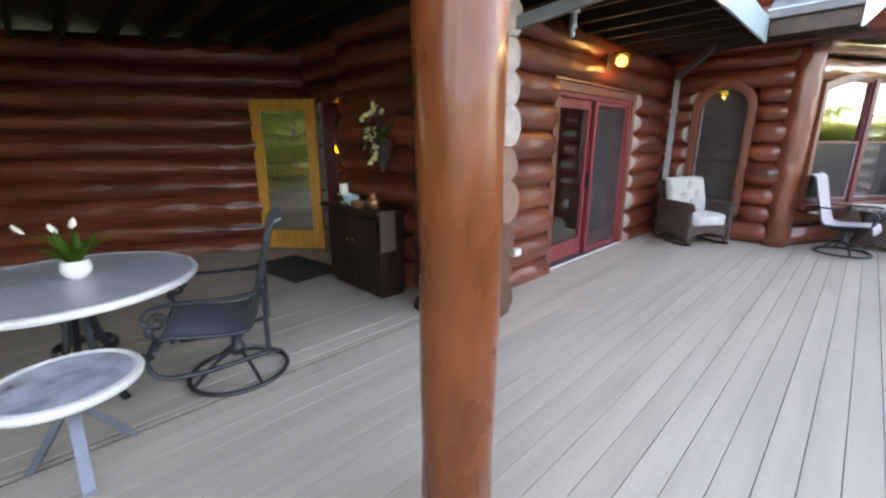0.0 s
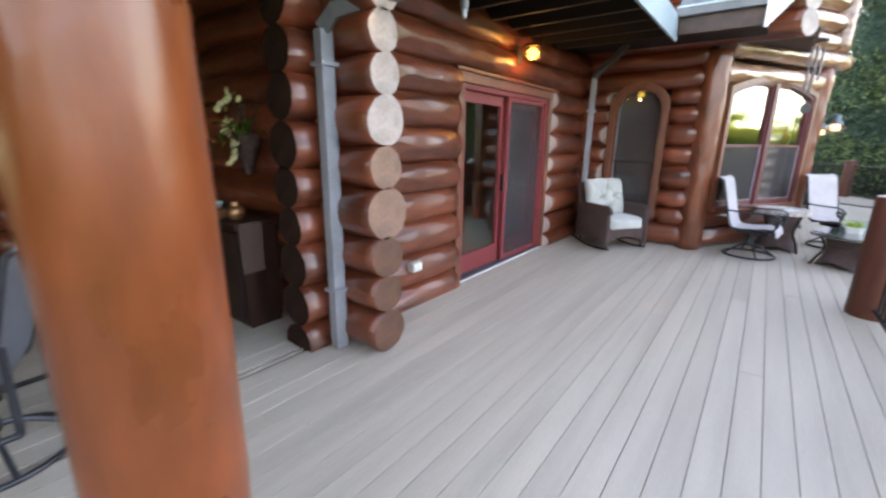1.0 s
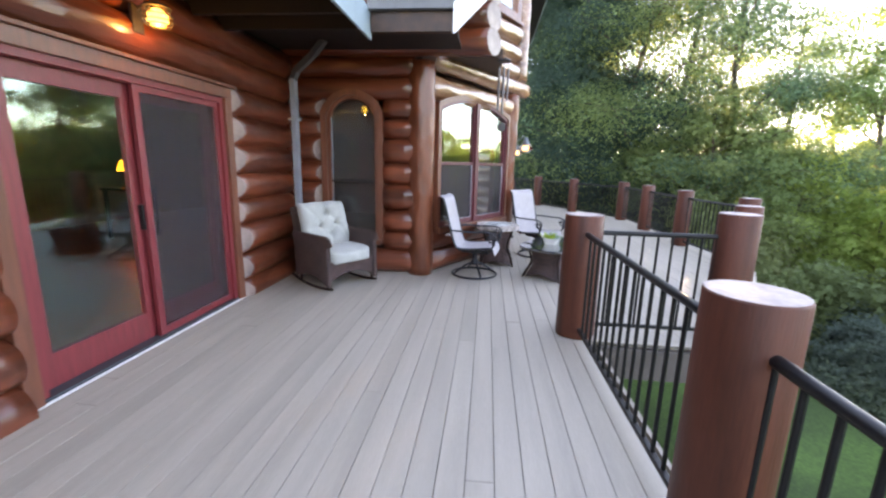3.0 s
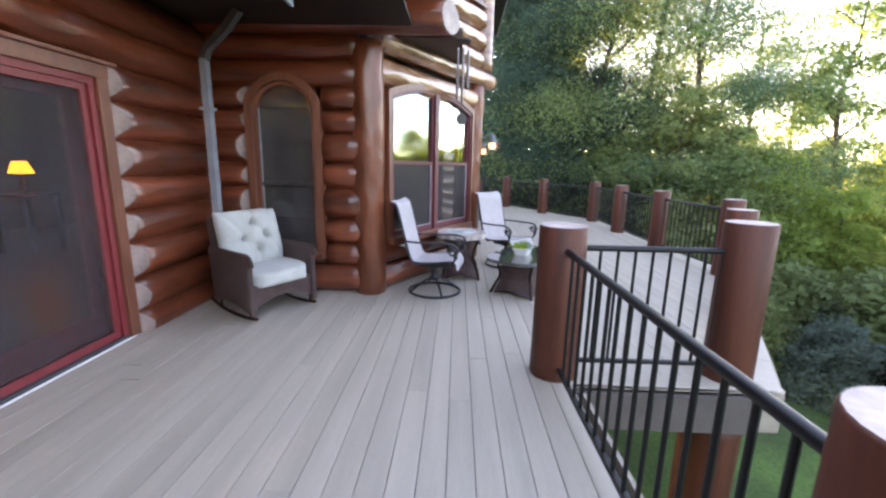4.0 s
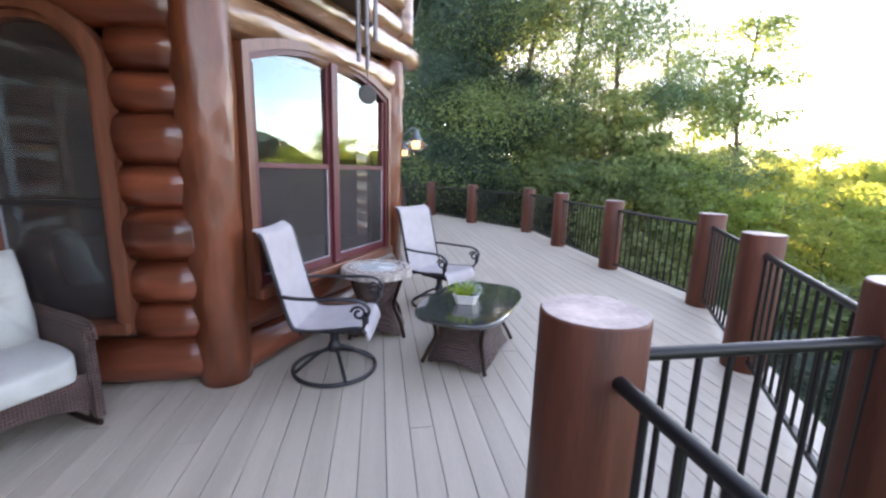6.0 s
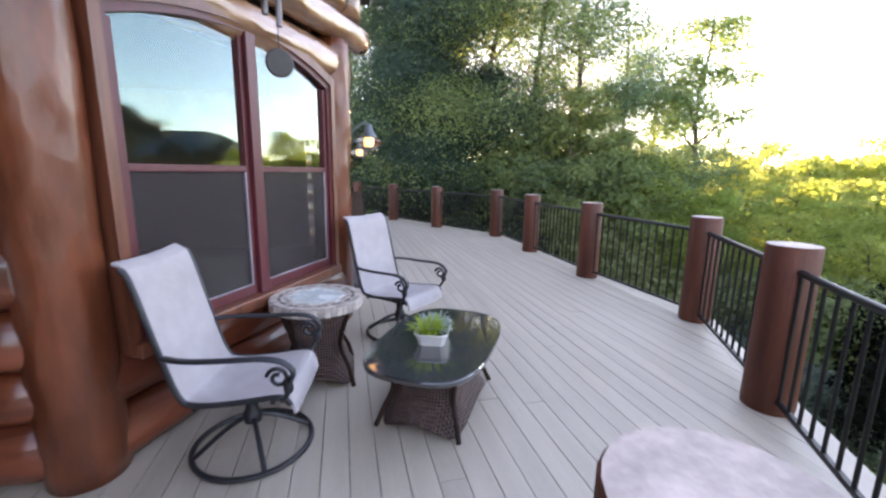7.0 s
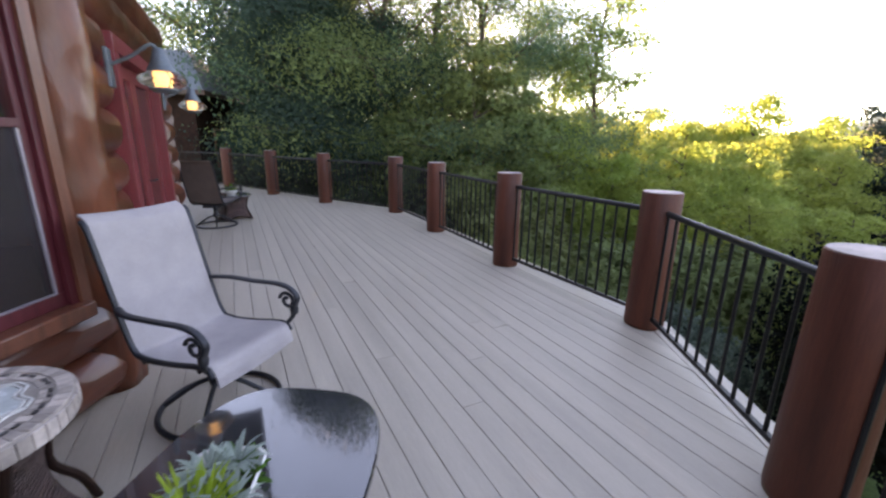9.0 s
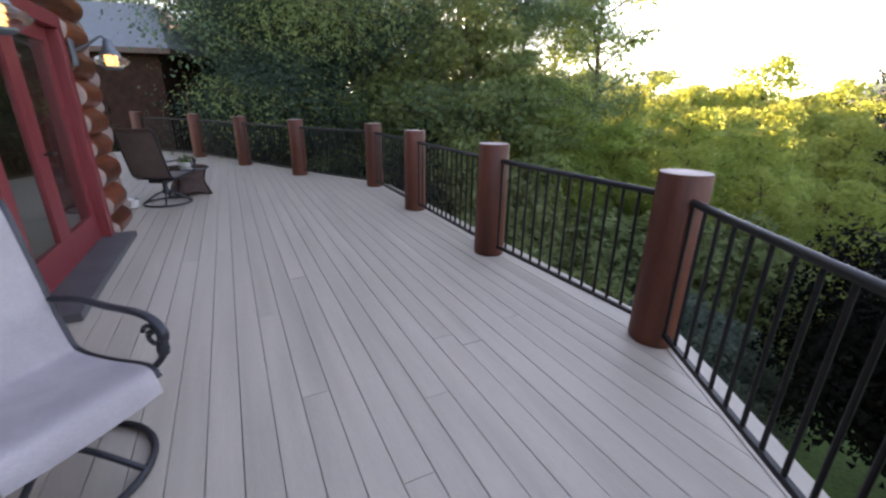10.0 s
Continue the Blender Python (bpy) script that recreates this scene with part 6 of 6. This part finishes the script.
def pavilion():
    c = thing("pavilion", "dark timber outbuilding with a blue-grey hipped roof among trees", "outbuilding", pose(26.66, 1.47, -0.75, 0, 0, -18))
    b = bmesh.new()
    vs = [b.verts.new(p) for p in ((-3.4, -3.2, 3.5), (3.4, -3.2, 3.5), (3.4, 3.2, 3.5), (-3.4, 3.2, 3.5), (0, -1.6, 5.2), (0, 1.6, 5.2))]
    for f in ((0, 1, 4), (1, 2, 5, 4), (2, 3, 5), (3, 0, 4, 5), (3, 2, 1, 0)):
        b.faces.new([vs[k] for k in f])
    part("roof", b, M_SLATE, c)
    part("wall", B(-2.9, 2.9, -2.7, 2.7, -3.0, 3.5), M_ENDDARK, c)
    part("eave_board", B(-3.42, 3.42, -3.24, -3.2, 3.38, 3.52), M_DARKWOOD, c)
    part("eave_board", B(-3.44, -3.40, -3.2, 3.2, 3.38, 3.52), M_DARKWOOD, c)
    for x in (-1.6, 0.4):
        w = part("window", ring_bm([(x, 0.9), (x, 2.4), (x + 1.1, 2.4), (x + 1.1, 0.9)], [(x + 0.08, 0.98), (x + 0.08, 2.32), (x + 1.02, 2.32), (x + 1.02, 0.98)], -2.76, -2.70, True), M_CASING, c)
        pane("pane", B(x + 0.08, x + 1.02, -2.725, -2.715, 0.98, 2.32), w)
    return c


pavilion()


def room_lamp(x, y, z, label):
    t = thing("lamp_table", "dark wooden lamp table inside the house", "table", pose(x, y, 0.012))
    part("tabletop", B(-0.3, 0.3, -0.3, 0.3, z - 0.44, z - 0.40, 0.01), M_CABINET, t)
    for sx in (-0.25, 0.25):
        for sy in (-0.25, 0.25):
            part("leg", B(sx - 0.025, sx + 0.025, sy - 0.025, sy + 0.025, 0, z - 0.44), M_CABINET, t)
    c = thing("table_lamp", label, "table lamp", pose(x, y, z - 0.388))
    part("lamp_base", lathe([(0.09, 0.0), (0.09, 0.02), (0.03, 0.05), (0.055, 0.14), (0.02, 0.24), (0.012, 0.32)]), M_CHIME, c, smooth=True)
    part("shade", lathe([(0.155, 0.30), (0.085, 0.48), (0.078, 0.48), (0.148, 0.30)]), M_SHADE, c, smooth=True)


room_lamp(9.2, 6.4, 1.30, "lit table lamp with a yellow shade inside the house")
room_lamp(3.75, 6.65, 1.42, "lit lamp glowing inside the entry")


# ---- planting below the deck ----
def leaf_mound(n, seed, a, b, c, leaf, material):
    g = np.random.default_rng(seed)
    d = g.normal(0, 1, (n, 3))
    d /= np.linalg.norm(d, axis=1)[:, None]
    rad = g.uniform(0.55, 1.08, n)[:, None]
    lump = 1 + 0.22 * np.sin(d[:, :1] * 5 + seed) * np.cos(d[:, 1:2] * 6)
    pos = d * rad * lump * np.array([a, b, c])
    pos[:, 2] = np.abs(pos[:, 2])
    return leaf_sheet("foliage", pos, d + g.normal(0, 0.5, (n, 3)) + np.array([0, 0, 0.3]), leaf, g, material)


def shrub(me, x, y, s, label, z=None, h=1.0):
    t = thing("shrub", label, "shrub", pose(x, y, ground_z(x, y) if z is None else z) @ Matrix.Diagonal((s, s, s * h, 1)), "shrubs below the deck")
    ob = new("foliage", me)
    ob.parent = t
    b = bmesh.new()
    for k in range(7):
        a = k * 0.9
        tube(b, [(0.05 * math.cos(a), 0.05 * math.sin(a), -0.2), (0.6 * math.cos(a), 0.6 * math.sin(a), 0.7)], [0.03, 0.012], 5)
    part("stems", b, M_BARK, t)


BUSH = leaf_mound(15000, 71, 1.3, 1.3, 1.2, 0.115, M_SHRUB)
BUSHMID = leaf_mound(16000, 74, 1.3, 1.3, 1.5, 0.12, M_SHRUBMID)
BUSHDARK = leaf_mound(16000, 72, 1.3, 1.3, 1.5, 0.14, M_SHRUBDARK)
for x, y, s in ((10.3, -7.5, 0.8), (11.3, -8.1, 1.0), (12.6, -9.0, 1.1)):
    shrub(BUSH, x, y, s, "blue-green leafy shrub below the deck edge")
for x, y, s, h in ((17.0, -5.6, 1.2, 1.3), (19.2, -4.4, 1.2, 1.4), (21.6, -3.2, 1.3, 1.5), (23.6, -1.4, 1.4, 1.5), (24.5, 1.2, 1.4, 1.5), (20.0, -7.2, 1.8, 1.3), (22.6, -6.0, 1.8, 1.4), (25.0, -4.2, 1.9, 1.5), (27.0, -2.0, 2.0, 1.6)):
    shrub(BUSHDARK, x, y, s, "dense shrub rising beside the railing, understory shade put in its colour", h=h)
for x, y, s, h in ((12.2, -6.3, 1.1, 1.1), (14.4, -6.4, 1.1, 1.2), (13.4, -9.6, 1.5, 1.0), (12.6, -11.4, 1.6, 1.0), (15.4, -7.6, 1.5, 1.1), (17.5, -8.2, 1.7, 1.2)):
    shrub(BUSHMID, x, y, s, "mid-green leafy shrub on the slope beside the railing", h=h)

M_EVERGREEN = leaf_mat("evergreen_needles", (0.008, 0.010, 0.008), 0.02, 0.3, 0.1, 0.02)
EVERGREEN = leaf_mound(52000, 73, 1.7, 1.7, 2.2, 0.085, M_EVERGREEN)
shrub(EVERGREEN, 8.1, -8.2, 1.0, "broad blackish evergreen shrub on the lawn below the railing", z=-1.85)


def patio():
    b = B(-8, 5.5, -2.35, -0.6, -2.78, -2.52)
    ob = part("patio", b, mat("patio_concrete", (0.38, 0.36, 0.34), 0.8, var=0.12, scale=1.5, fine=0.15, bump=0.2))
    tagged(ob, "pale concrete patio strip beside the lawn", "patio", kind="structure")


patio()


def deck_supports():
    for x, y in ((5.9, -2.15), (5.85, -0.9), (3.7, -0.9), (7.45, -3.0), (8.95, -3.9), (10.85, -3.9), (0.0, -0.9)):
        ob = new("support_post", log_mesh("support_post", 2.45, 0.16, int(x * 13), M_POST, vertical=True))
        ob.matrix_basis = pose(x, y, -2.75)
        tagged(ob, "round brown log post holding up the deck", "support post", "deck supports")


deck_supports()


def rocks():
    rnd = random.Random(4)
    for k in range(26):
        b = bmesh.new()
        bmesh.ops.create_icosphere(b, subdivisions=2, radius=1)
        for v in b.verts:
            v.co *= 1 + 0.35 * noise.noise(v.co * 1.3 + Vector((k * 7, 0, 0)))
            v.co = Vector((v.co.x * 0.32, v.co.y * 0.24, v.co.z * 0.17))
        x = -1.0 + k * 0.30
        y = -2.5 - 0.15 * math.sin(k * 0.7) - rnd.random() * 0.25
        ob = part("rock", b, M_ROCK, m=pose(x, y, ground_z(x, y) + 0.05, 0, 0, rnd.uniform(0, 180)), smooth=True)
        tagged(ob, "pale weathered border rock beside the lawn", "rock", "border rocks")


rocks()
